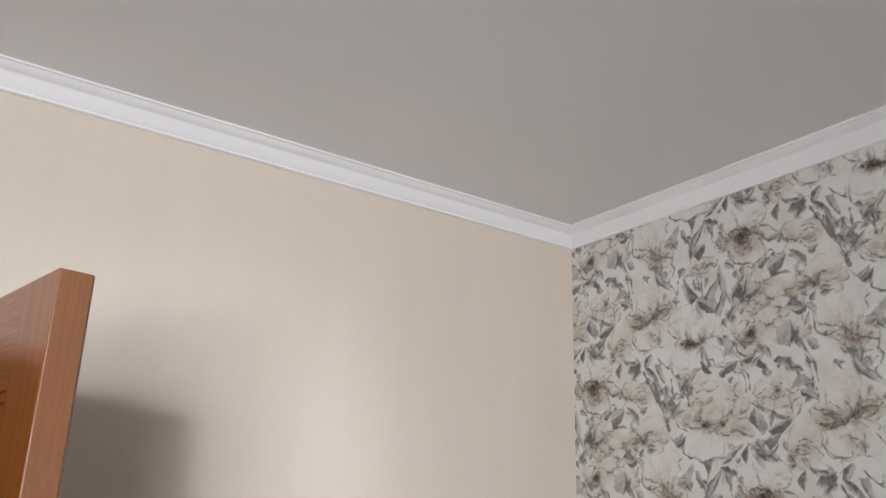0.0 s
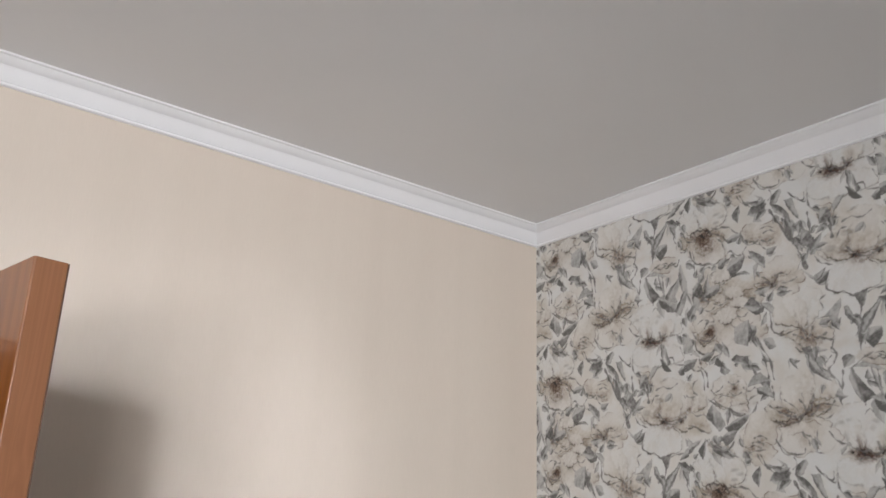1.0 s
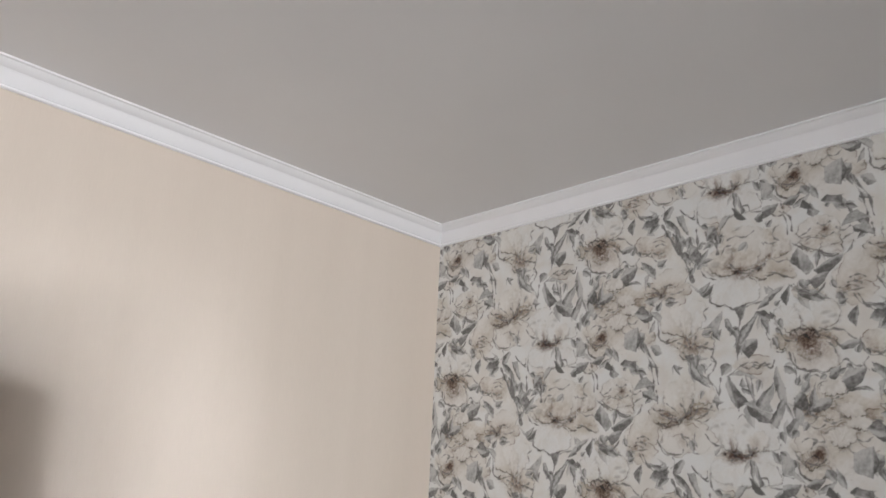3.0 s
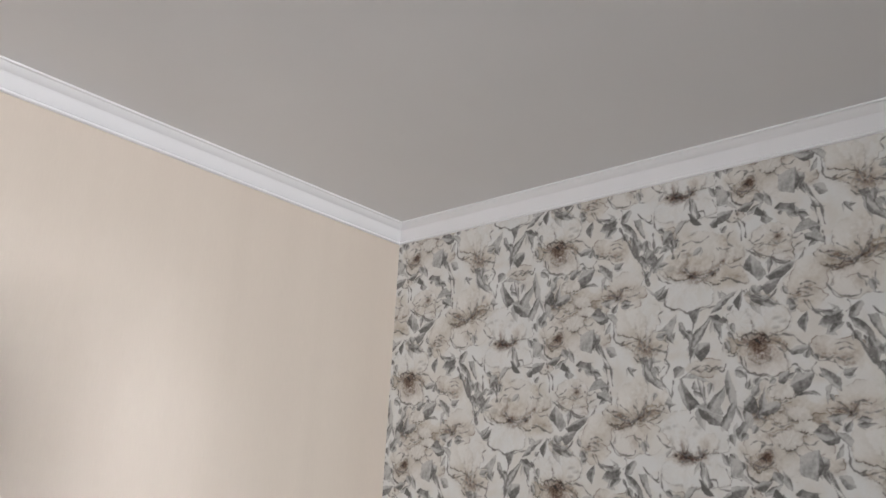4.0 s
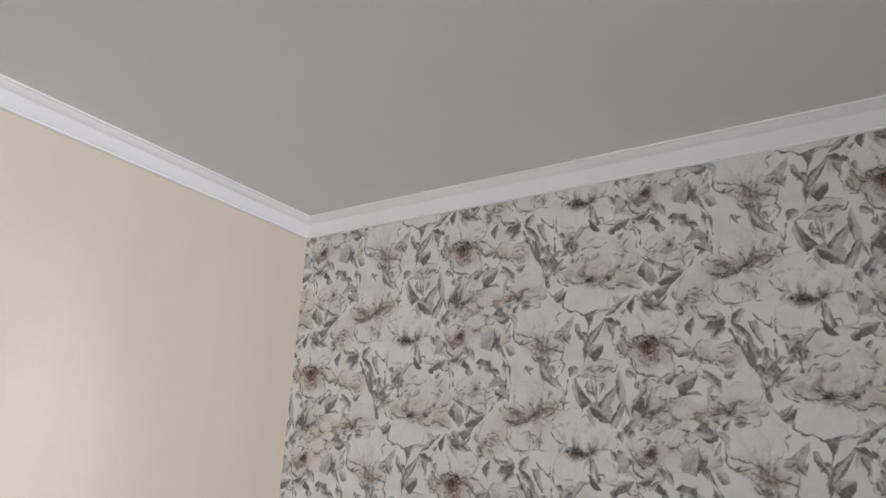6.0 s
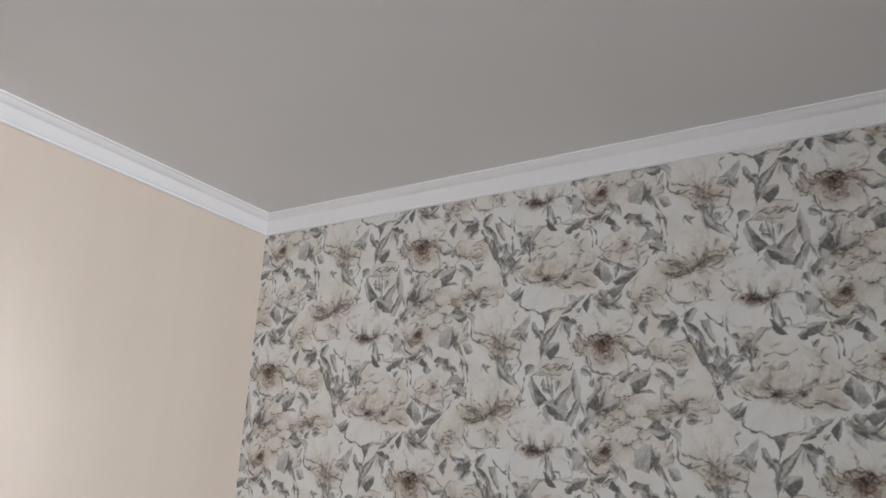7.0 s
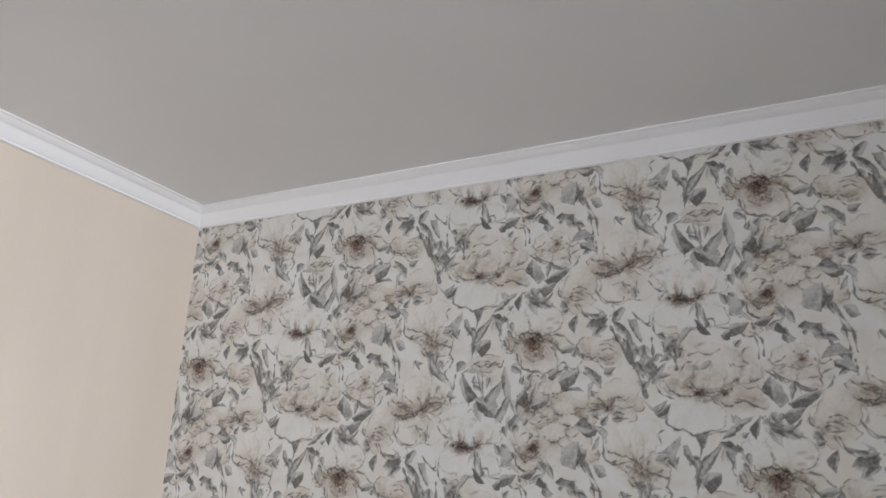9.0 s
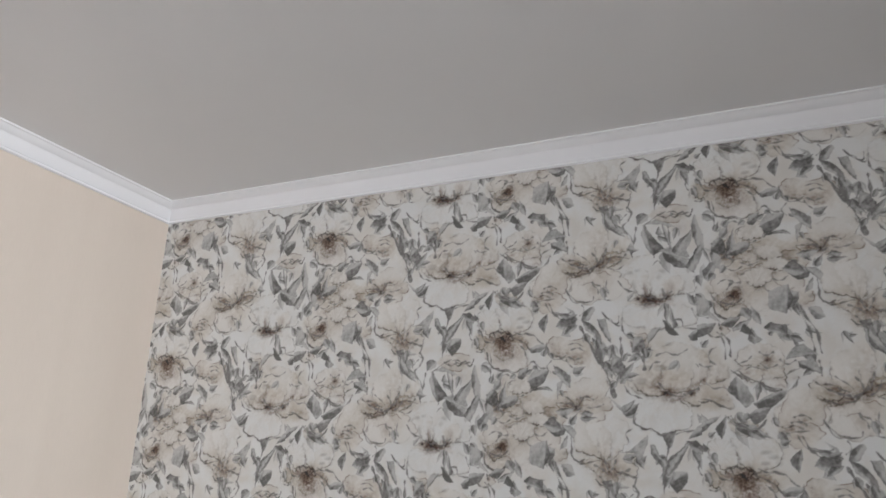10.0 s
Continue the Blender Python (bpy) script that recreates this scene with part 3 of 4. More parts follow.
# grey-throated flower and the white one under it
fold(0.55, 0.5, (615, 1942), (582, 1964), (611, 1970), (648, 1952), (653, 1936), (620, 1932), (592, 1942))
fold(0.05, 0.5, (615, 1942), (582, 1934), (620, 1932), (657, 1934), (682, 1914), (675, 1880), (633, 1864), (602, 1880), (592, 1908))
fold(0.03, 0.6, (564, 1900), (540, 1924), (571, 1930), (593, 1912), (598, 1880), (569, 1870), (542, 1890))
# heart of the big pale peony
smudge(966, 2365, 13, 16, -20, 0.45)
smudge(994, 2347, 19, 10, -10, 0.62)
smudge(1039, 2349, 17, 8, 20, 0.66)
smudge(1067, 2366, 6, 6, 0, 0.5)
smudge(1002, 2335, 22, 11, 0, 0.35)
smudge(978, 2403, 15, 6, -10, 0.25)
smudge(1071, 2383, 19, 25, 0, 0.12)
strands(994, 2349, 16, 4, 200, 60, 0.6)
strands(1038, 2348, 14, 4, 330, 60, 0.55)
# heart of the white flower
smudge(1487, 2243, 14, 13, 0, 0.9)
smudge(1502, 2236, 20, 9, 0, 0.7)
smudge(1528, 2242, 12, 12, 30, 0.6)
smudge(1467, 2247, 10, 8, 0, 0.45)
smudge(1489, 2226, 20, 6, 0, 0.35)
smudge(1534, 2263, 10, 17, -20, 0.25)
smudge(1481, 2267, 5, 13, 0, 0.45)
strands(1487, 2243, 23, 6, 80, 130, 0.6)
strands(1525, 2240, 22, 7, 70, 120, 0.6)
strands(1465, 2244, 13, 5, 160, 90, 0.5)
touch(1447, 2307, 7, 4, 0.35)
touch(1463, 2312, 6, 4, 0.35)
touch(1522, 2306, 9, 5, 0.28)
touch(1512, 2291, 6, 4, 0.2)
touch(1455, 2278, 6, 10, 0.22)
touch(1531, 2329, 5, 5, 0.25)
# folds of the rose
smudge(1143, 2548, 14, 16, 40, 0.55)
smudge(1122, 2539, 22, 8, 20, 0.35)
smudge(1151, 2532, 15, 8, -40, 0.3)
stroke(0.55, 4.2, (1118, 2555), (1133, 2565), (1150, 2563), (1158, 2546), (1149, 2532), (1133, 2530))
stroke(0.45, 3.5, (1096, 2548), (1112, 2534), (1140, 2526), (1165, 2533), (1173, 2550))
smudge(1189, 2542, 21, 6, 20, 0.12)
# marks on the small double flower
smudge(1198, 2404, 13, 15, -20, 0.5)
smudge(1213, 2366, 20, 6, -10, 0.3)
smudge(1147, 2389, 12, 8, 0, 0.25)
strands(1198, 2404, 15, 5, 90, 300, 0.3)
stroke(0.5, 3.64, (1186, 2355), (1206, 2343), (1230, 2338), (1247, 2350), (1255, 2369))
stroke(0.35, 2.8, (1154, 2385), (1167, 2390), (1185, 2385))
stroke(0.3, 2.8, (1206, 2367), (1224, 2367), (1241, 2379), (1264, 2386))
smudge(1186, 2355, 6, 4, 0, 0.7)
# heart of the lily-like flower
smudge(1390, 2500, 30, 25, 0, 0.3)
smudge(1376, 2499, 11, 8, 0, 0.28)
smudge(1406, 2495, 11, 11, 0, 0.28)
smudge(1390, 2483, 22, 14, 0, 0.3)
strands(1393, 2497, 25, 6, 270, 160, 0.3)
strands(1393, 2505, 25, 4, 90, 120, 0.25)
stroke(0.5, 3.64, (1326, 2512), (1340, 2513), (1354, 2517), (1371, 2519))
smudge(1337, 2513, 14, 6, -15, 0.35)
# heart of the brown-based peony
smudge(1323, 2342, 22, 8, -15, 0.5)
smudge(1372, 2333, 16, 8, 25, 0.5)
smudge(1401, 2341, 19, 8, 30, 0.5)
smudge(1428, 2344, 16, 5, 10, 0.4)
smudge(1317, 2313, 25, 7, 0, 0.6)
smudge(1350, 2318, 22, 7, 10, 0.5)
smudge(1334, 2331, 30, 7, -12, 0.4)
smudge(1382, 2373, 11, 35, -5, 0.14)
strands(1368, 2330, 30, 4, 30, 60, 0.4)
strands(1350, 2321, 35, 4, 175, 40, 0.4)
strands(1383, 2337, 27, 4, 60, 60, 0.3)
stroke(0.6, 3.64, (1292, 2329), (1309, 2316), (1328, 2311), (1350, 2316), (1366, 2328))
stroke(0.5, 3.64, (1300, 2351), (1317, 2349), (1334, 2339), (1345, 2333))
stroke(0.45, 3.08, (1388, 2342), (1404, 2349), (1423, 2349), (1444, 2341))
stroke(0.4, 2.8, (1394, 2323), (1417, 2318), (1433, 2327))
# petals under it
petal(1374, 2285, 30, 30, 0, 0.16)
petal(1344, 2267, 33, 24, 0, 0.06)
petal(1414, 2275, 29, 26, 0, 0.07)
smudge(1360, 2279, 12, 16, 0, 0.2)
stroke(0.4, 3.08, (1358, 2293), (1371, 2285), (1382, 2275))
# grey tulip
petal(1257, 2301, 37, 40, -10, 0.15)
petal(1229, 2276, 20, 23, 0, 0.15)
# small brown flower
petal(1250, 2253, 37, 23, 0, 0.15)
smudge(1233, 2262, 20, 7, 10, 0.45)
smudge(1257, 2263, 14, 6, 0, 0.4)
stroke(0.5, 3.36, (1211, 2241), (1225, 2254), (1245, 2258), (1267, 2260))
stroke(0.45, 3.08, (1222, 2265), (1239, 2270), (1256, 2263))
# the wet brown heart
smudge(1137, 2171, 23, 13, 0, 0.6)
smudge(1141, 2149, 28, 31, 0, 0.5)
smudge(1146, 2173, 16, 9, -10, 0.55)
smudge(1188, 2160, 20, 7, -30, 0.45)
smudge(1174, 2139, 11, 20, 20, 0.2)
smudge(1111, 2170, 18, 7, -20, 0.4)
smudge(1075, 2166, 12, 10, 0, 0.25)
stroke(0.62, 4.2, (1102, 2176), (1110, 2186), (1122, 2190), (1134, 2185), (1146, 2189), (1157, 2181), (1165, 2167))
stroke(0.5, 3.36, (1165, 2170), (1181, 2163), (1195, 2155), (1207, 2138))
touch(1183, 2217, 9, 4, 0.4)
touch(1197, 2208, 9, 4, 0.4)
touch(1180, 2196, 7, 4, 0.4)
touch(1206, 2197, 7, 6, 0.15)
smudge(1144, 2142, 24, 28, 10, 0.45)
# pale rose and the peach flower below it
petal(1171, 2055, 40, 31, 0, 0.12)
petal(1204, 2041, 19, 28, 0, 0.1)
petal(1141, 2021, 31, 20, 20, 0.34)
petal(1225, 2006, 47, 27, 0, 0.22)
petal(1255, 1980, 35, 24, 0, 0.3)
petal(1177, 1997, 36, 20, 0, 0.28)
petal(1149, 1974, 28, 20, 0, 0.16)
petal(1198, 1952, 49, 27, 0, 0.16)
petal(1122, 1952, 28, 26, 0, 0.1)
petal(1246, 1939, 32, 24, 0, 0.14)
petal(1199, 1908, 41, 35, 0, 0.08)
petal(1250, 1902, 21, 21, 0, 0.2)
smudge(1152, 2023, 28, 10, 25, 0.45)
smudge(1115, 2021, 14, 13, 0, 0.6)
smudge(1125, 2000, 11, 11, 0, 0.45)
smudge(1179, 2012, 13, 7, 20, 0.5)
smudge(1232, 1998, 30, 8, -15, 0.3)
smudge(1255, 1989, 16, 13, 0, 0.28)
smudge(1193, 1939, 10, 8, 0, 0.4)
smudge(1154, 1963, 13, 6, 0, 0.42)
smudge(1126, 1961, 9, 6, 0, 0.35)
smudge(1198, 1968, 25, 6, 0, 0.25)
smudge(1232, 1968, 33, 4, 0, 0.25)
strands(1193, 1933, 14, 5, 250, 180, 0.4)
stroke(0.45, 3.36, (1162, 2049), (1171, 2059), (1183, 2056), (1186, 2043), (1175, 2038), (1163, 2041))
stroke(0.35, 2.8, (1152, 2047), (1154, 2063), (1171, 2070), (1191, 2067))
stroke(0.45, 3.08, (1191, 2067), (1205, 2064), (1212, 2050), (1208, 2040))
stroke(0.3, 2.8, (1135, 1991), (1163, 1999), (1191, 1991), (1218, 1996))
stroke(0.35, 2.8, (1219, 1977), (1242, 1968), (1266, 1973))
stroke(0.3, 2.8, (1157, 1961), (1177, 1971), (1198, 1963), (1219, 1968))
stroke(0.4, 3.08, (1102, 1987), (1117, 1978), (1136, 1984), (1145, 1997))
stroke(0.4, 3.08, (1128, 1978), (1145, 1971), (1159, 1979))
touch(1136, 1987, 10, 10, 0.1)
touch(1116, 2040, 9, 12, 0.45)
# half-open flower
petal(1272, 2144, 27, 22, 0, 0.22)
petal(1317, 2133, 40, 27, 0, 0.22)
petal(1292, 2104, 22, 16, 0, 0.08)
smudge(1313, 2117, 12, 7, 20, 0.4)
smudge(1333, 2124, 16, 8, 0, 0.2)
smudge(1272, 2135, 11, 8, 0, 0.25)
stroke(0.45, 3.36, (1248, 2157), (1246, 2141), (1258, 2122), (1272, 2114), (1286, 2118), (1296, 2123))
stroke(0.4, 3.08, (1296, 2115), (1303, 2102), (1311, 2094), (1322, 2091))
stroke(0.3, 2.8, (1299, 2147), (1317, 2151), (1335, 2142))
# open flower in a side spray
petal(1358, 2016, 39, 23, -10, 0.22)
petal(1351, 1988, 31, 18, 0, 0.12)
petal(1295, 2023, 24, 16, 0, 0.22)
petal(1339, 2044, 34, 24, 0, 0.08)
smudge(1303, 2017, 16, 9, -20, 0.4)
smudge(1327, 2017, 9, 13, 30, 0.5)
smudge(1316, 2002, 7, 7, 0, 0.75)
smudge(1358, 2009, 26, 10, 10, 0.22)
strands(1319, 2005, 24, 6, 80, 170, 0.45)
stroke(0.5, 3.64, (1292, 2030), (1306, 2020), (1316, 2005))
stroke(0.5, 3.64, (1337, 2029), (1329, 2014), (1319, 2002))
stroke(0.35, 2.8, (1271, 2016), (1284, 2015), (1298, 2013))
# bud on a short stalk
petal(1466, 2146, 23, 19, 0, 0.2)
smudge(1462, 2149, 10, 8, 0, 0.3)
smudge(1477, 2138, 6, 9, 0, 0.3)
stroke(0.45, 3.08, (1445, 2150), (1452, 2134), (1464, 2126), (1479, 2130), (1487, 2148))
# bud above the long leaves
petal(1012, 2125, 40, 20, 0, 0.24)
smudge(997, 2122, 12, 9, 0, 0.3)
stroke(0.4, 3.08, (947, 2102), (965, 2110), (983, 2123), (1004, 2133))
stroke(0.5, 3.64, (1009, 2122), (1023, 2114), (1035, 2124), (1050, 2113), (1062, 2120))
smudge(1029, 2087, 12, 14, 0, 0.22)
# pale bud
petal(1102, 2470, 22, 14, 0, 0.16)
stroke(0.45, 3.08, (1080, 2465), (1096, 2457), (1111, 2460))
stroke(0.55, 4.2, (1108, 2464), (1121, 2454), (1127, 2437), (1126, 2415))
stroke(0.55, 3.5, (1104, 2489), (1108, 2474))
smudge(1108, 2477, 5, 9, 0, 0.5)
# small bud
petal(1272, 2534, 23, 19, 0, 0.16)
smudge(1280, 2515, 15, 9, 0, 0.2)
touch(1295, 2534, 7, 4, 0.4)
# beige washes over the flower heads
wash(993, 2368, 58, 39, 0.5)
wash(1087, 2345, 40, 37, 0.45)
wash(982, 2422, 42, 33, 0.25)
wash(1082, 2416, 22, 25, 0.5)
wash(1065, 2318, 52, 19, 0.45)
wash(1188, 2550, 37, 27, 0.3)
wash(1136, 2531, 44, 34, 0.4)
wash(1080, 2557, 26, 22, 0.25)
wash(1198, 2395, 44, 30, 0.4)
wash(1238, 2374, 32, 23, 0.25)
wash(1165, 2372, 27, 18, 0.3)
wash(1393, 2497, 47, 33, 0.45)
wash(1349, 2528, 48, 23, 0.35)
wash(1438, 2508, 33, 19, 0.35)
wash(1374, 2339, 68, 30, 0.5)
wash(1422, 2356, 32, 32, 0.45)
wash(1320, 2331, 36, 25, 0.45)
wash(1375, 2395, 41, 33, 0.2)
wash(1377, 2285, 32, 27, 0.35)
wash(1243, 2275, 37, 37, 0.35)
wash(1243, 2247, 40, 23, 0.35)
wash(1271, 2307, 25, 31, 0.3)
wash(1137, 2171, 58, 35, 0.5)
wash(1195, 2157, 37, 28, 0.4)
wash(1078, 2163, 30, 27, 0.4)
wash(1109, 2138, 29, 21, 0.25)
wash(1194, 2223, 32, 20, 0.2)
wash(1183, 2016, 84, 42, 0.45)
wash(1246, 1985, 49, 30, 0.5)
wash(1142, 1997, 37, 37, 0.4)
wash(1192, 1945, 69, 25, 0.3)
wash(1133, 2056, 32, 43, 0.3)
wash(1317, 2129, 46, 29, 0.4)
wash(1272, 2137, 25, 22, 0.35)
wash(1345, 2013, 57, 29, 0.5)
wash(1292, 2023, 29, 21, 0.45)
wash(1468, 2143, 23, 20, 0.4)
wash(1017, 2124, 43, 21, 0.4)
wash(1490, 2236, 38, 15, 0.35)
wash(1528, 2253, 22, 22, 0.25)
wash(1416, 2055, 23, 18, 0.25)
wash(1106, 2469, 22, 16, 0.25)
wash(1277, 2530, 23, 18, 0.3)
wash(1444, 1895, 24, 15, 0.35)
wash(1512, 2151, 25, 32, 0.15)
# more brush marks in the heads
stroke(0.5, 4.2, (974, 2370), (986, 2354), (1004, 2342), (1023, 2339))
stroke(0.5, 4.2, (1026, 2342), (1041, 2348), (1056, 2354))
stroke(0.35, 3.64, (968, 2428), (990, 2435), (1016, 2429), (1037, 2439))
stroke(0.3, 3.36, (1054, 2407), (1070, 2394), (1089, 2395))
stroke(0.3, 3.36, (1071, 2361), (1090, 2347), (1109, 2349), (1124, 2336))
stroke(0.4, 3.64, (953, 2395), (962, 2411), (978, 2415))
stroke(0.35, 3.36, (1097, 2436), (1085, 2428), (1082, 2410), (1095, 2397))
stroke(0.45, 4.2, (1127, 2560), (1136, 2574), (1155, 2574))
stroke(0.4, 3.64, (1090, 2556), (1100, 2539), (1113, 2525))
stroke(0.35, 3.36, (1203, 2561), (1218, 2547), (1242, 2550))
stroke(0.4, 3.64, (1183, 2423), (1197, 2414), (1211, 2420))
stroke(0.4, 3.64, (1184, 2397), (1199, 2387), (1217, 2393))
stroke(0.35, 3.36, (1220, 2405), (1235, 2394), (1252, 2401))
stroke(0.4, 3.64, (1140, 2398), (1155, 2403), (1167, 2413))
stroke(0.45, 4.2, (1357, 2510), (1374, 2502), (1387, 2492))
stroke(0.45, 4.2, (1404, 2490), (1420, 2496), (1436, 2502))
stroke(0.4, 3.64, (1379, 2528), (1385, 2512), (1390, 2500))
stroke(0.4, 3.64, (1407, 2521), (1401, 2507), (1396, 2496))
stroke(0.4, 3.92, (1371, 2485), (1382, 2475), (1392, 2462))
stroke(0.55, 4.76, (1334, 2328), (1353, 2324), (1369, 2333), (1380, 2343))
stroke(0.55, 4.76, (1309, 2339), (1328, 2331), (1347, 2327))
stroke(0.5, 4.2, (1382, 2326), (1396, 2336), (1404, 2355))
stroke(0.45, 3.92, (1409, 2332), (1425, 2336), (1439, 2354))
stroke(0.4, 3.64, (1356, 2365), (1367, 2353), (1372, 2336))
stroke(0.4, 3.64, (1394, 2372), (1388, 2356), (1383, 2340))
stroke(0.35, 3.36, (1320, 2366), (1336, 2356), (1353, 2340))
stroke(0.4, 3.64, (1355, 2293), (1368, 2279), (1374, 2262))
stroke(0.35, 3.36, (1393, 2295), (1390, 2277), (1397, 2260))
stroke(0.5, 4.2, (1239, 2286), (1253, 2291), (1270, 2284))
stroke(0.45, 3.92, (1233, 2276), (1250, 2277), (1264, 2270))
stroke(0.45, 3.92, (1178, 2153), (1190, 2144), (1196, 2128))
stroke(0.4, 3.64, (1066, 2180), (1075, 2166), (1073, 2152))
stroke(0.5, 4.48, (1100, 2037), (1115, 2029), (1126, 2034))
stroke(0.55, 4.76, (1107, 2019), (1121, 2011), (1135, 2018), (1152, 2020), (1169, 2028))
stroke(0.5, 4.2, (1116, 2000), (1130, 2005), (1142, 1995))
stroke(0.45, 3.92, (1164, 2015), (1181, 2020), (1197, 2014))
stroke(0.4, 3.64, (1198, 1999), (1217, 2006), (1236, 1998))
stroke(0.4, 3.64, (1223, 1983), (1239, 1978), (1258, 1985), (1274, 1980))
stroke(0.4, 3.64, (1156, 1989), (1173, 1981), (1192, 1986))
stroke(0.4, 3.64, (1176, 2049), (1183, 2062), (1197, 2059))
stroke(0.45, 3.92, (1158, 2033), (1175, 2030), (1192, 2035))
stroke(0.45, 3.92, (1168, 1945), (1185, 1935), (1201, 1940))
stroke(0.4, 3.64, (1218, 1948), (1234, 1943), (1250, 1950))
stroke(0.4, 3.64, (1109, 1946), (1123, 1953), (1140, 1948))
stroke(0.45, 3.92, (1292, 2018), (1308, 2012), (1319, 2000), (1332, 2004))
stroke(0.45, 3.92, (1327, 2025), (1343, 2027), (1358, 2021))
stroke(0.35, 3.36, (1345, 2004), (1366, 2004), (1381, 2011))
stroke(0.4, 3.64, (1300, 2120), (1317, 2112), (1333, 2119))
stroke(0.35, 3.36, (1306, 2136), (1322, 2140), (1338, 2132))
stroke(0.45, 3.92, (1452, 2157), (1462, 2146), (1475, 2148), (1485, 2158))
stroke(0.5, 4.2, (1473, 2254), (1485, 2245), (1500, 2247), (1512, 2238), (1528, 2247))
stroke(0.45, 3.92, (1477, 2230), (1492, 2234), (1510, 2228))
stroke(0.4, 3.64, (1518, 2264), (1525, 2250), (1540, 2257))
stroke(0.4, 3.64, (983, 2126), (999, 2117), (1017, 2122))
smudge(1347, 2324, 33, 12, 10, 0.22)
smudge(994, 2353, 29, 14, 0, 0.4)
smudge(1132, 2155, 29, 20, 0, 0.2)
smudge(1115, 2016, 20, 17, 0, 0.45)
smudge(1490, 2237, 23, 10, 0, 0.3)
smudge(1135, 2542, 25, 16, 30, 0.35)
smudge(1236, 2275, 17, 11, 0, 0.25)
smudge(1467, 2141, 18, 13, 0, 0.25)
smudge(1133, 2070, 14, 20, 0, 0.2)
smudge(1312, 2007, 21, 11, 0, 0.35)
smudge(1272, 2124, 16, 8, 0, 0.2)
# dark gaps between petals
smudge(1112, 2037, 7, 7, 0, 0.5)
smudge(1133, 2008, 9, 6, -20, 0.5)
smudge(1163, 1990, 8, 6, 0, 0.4)
smudge(1191, 1976, 8, 4, 0, 0.45)
smudge(1225, 1990, 11, 4, -20, 0.4)
smudge(1204, 2019, 8, 6, 20, 0.4)
smudge(1273, 1988, 7, 7, 0, 0.35)
smudge(1219, 1960, 11, 4, 0, 0.35)
smudge(1178, 1956, 7, 6, 0, 0.4)
smudge(1111, 2181, 7, 6, -20, 0.6)
smudge(1128, 2187, 7, 4, 0, 0.55)
smudge(1151, 2183, 7, 6, 20, 0.6)
smudge(1165, 2167, 6, 7, 0, 0.55)
smudge(1189, 2151, 11, 4, -30, 0.5)
smudge(1094, 2157, 9, 4, 20, 0.45)
smudge(1146, 2554, 9, 8, 0, 0.5)
smudge(1119, 2524, 16, 5, -15, 0.4)
smudge(1156, 2522, 11, 5, 30, 0.4)
smudge(1103, 2535, 6, 11, -10, 0.35)
smudge(1210, 2524, 9, 5, 10, 0.35)
smudge(1245, 2527, 6, 9, 0, 0.35)
smudge(1159, 2379, 10, 4, 10, 0.4)
smudge(1221, 2350, 12, 4, -10, 0.4)
smudge(1191, 2384, 7, 4, 0, 0.35)
smudge(1252, 2364, 7, 6, 0, 0.35)
smudge(976, 2382, 6, 13, -10, 0.35)
smudge(1053, 2363, 14, 6, 15, 0.4)
smudge(1099, 2373, 6, 14, 0, 0.3)
smudge(1106, 2326, 12, 5, 0, 0.35)
smudge(1013, 2334, 14, 6, 0, 0.4)
smudge(1309, 2350, 11, 4, -20, 0.45)
smudge(1391, 2350, 7, 11, -20, 0.45)
smudge(1417, 2329, 12, 4, 10, 0.4)
smudge(1356, 2345, 5, 10, 20, 0.35)
smudge(1428, 2360, 5, 9, -20, 0.35)
smudge(1379, 2516, 4, 10, -10, 0.35)
smudge(1409, 2512, 4, 10, 10, 0.35)
smudge(1368, 2486, 8, 4, -30, 0.35)
smudge(1417, 2479, 8, 4, 30, 0.35)
smudge(1233, 2270, 9, 4, 0, 0.45)
smudge(1259, 2276, 6, 8, 0, 0.35)
smudge(1248, 2247, 11, 4, 0, 0.4)
smudge(1295, 2126, 8, 4, 0, 0.4)
smudge(1330, 2106, 11, 4, 10, 0.4)
smudge(1262, 2149, 6, 7, 0, 0.4)
smudge(1348, 2027, 9, 4, 10, 0.4)
smudge(1295, 2010, 8, 4, -10, 0.45)
smudge(1337, 1997, 9, 4, -20, 0.4)
smudge(1457, 2139, 5, 5, 0, 0.45)
smudge(1477, 2151, 5, 5, 0, 0.4)
smudge(1515, 2235, 9, 5, 0, 0.6)
smudge(1475, 2238, 8, 5, 0, 0.55)
smudge(999, 2117, 8, 5, 0, 0.4)
smudge(1032, 2118, 8, 5, 0, 0.35)
# leaves
leaf(1069, 2436, 1084, 2454, 9, 0.5)
leaf(1224, 2472, 1263, 2443, 13, 0.42)
leaf(1275, 2465, 1306, 2456, 9, 0.6)
leaf(1345, 2457, 1365, 2429, 7, 0.62)
leaf(1356, 2447, 1370, 2448, 6, 0.6)
leaf(1418, 2390, 1413, 2370, 8, 0.35)
leaf(1180, 2357, 1169, 2320, 9, 0.6)
leaf(1126, 2270, 1196, 2250, 21, 0.42)
leaf(1202, 2286, 1212, 2266, 9, 0.5)
leaf(1213, 2258, 1224, 2226, 13, 0.45)
leaf(972, 2216, 983, 2185, 16, 0.6)
leaf(1042, 2238, 1059, 2189, 14, 0.4)
leaf(1080, 2216, 1089, 2193, 11, 0.55)
leaf(1240, 2123, 1251, 2146, 10, 0.62)
leaf(1382, 2277, 1387, 2248, 12, 0.45)
leaf(1441, 2241, 1455, 2264, 5, 0.4)
leaf(1083, 2108, 1107, 2088, 13, 0.55)
leaf(1120, 2050, 1134, 2079, 14, 0.4)
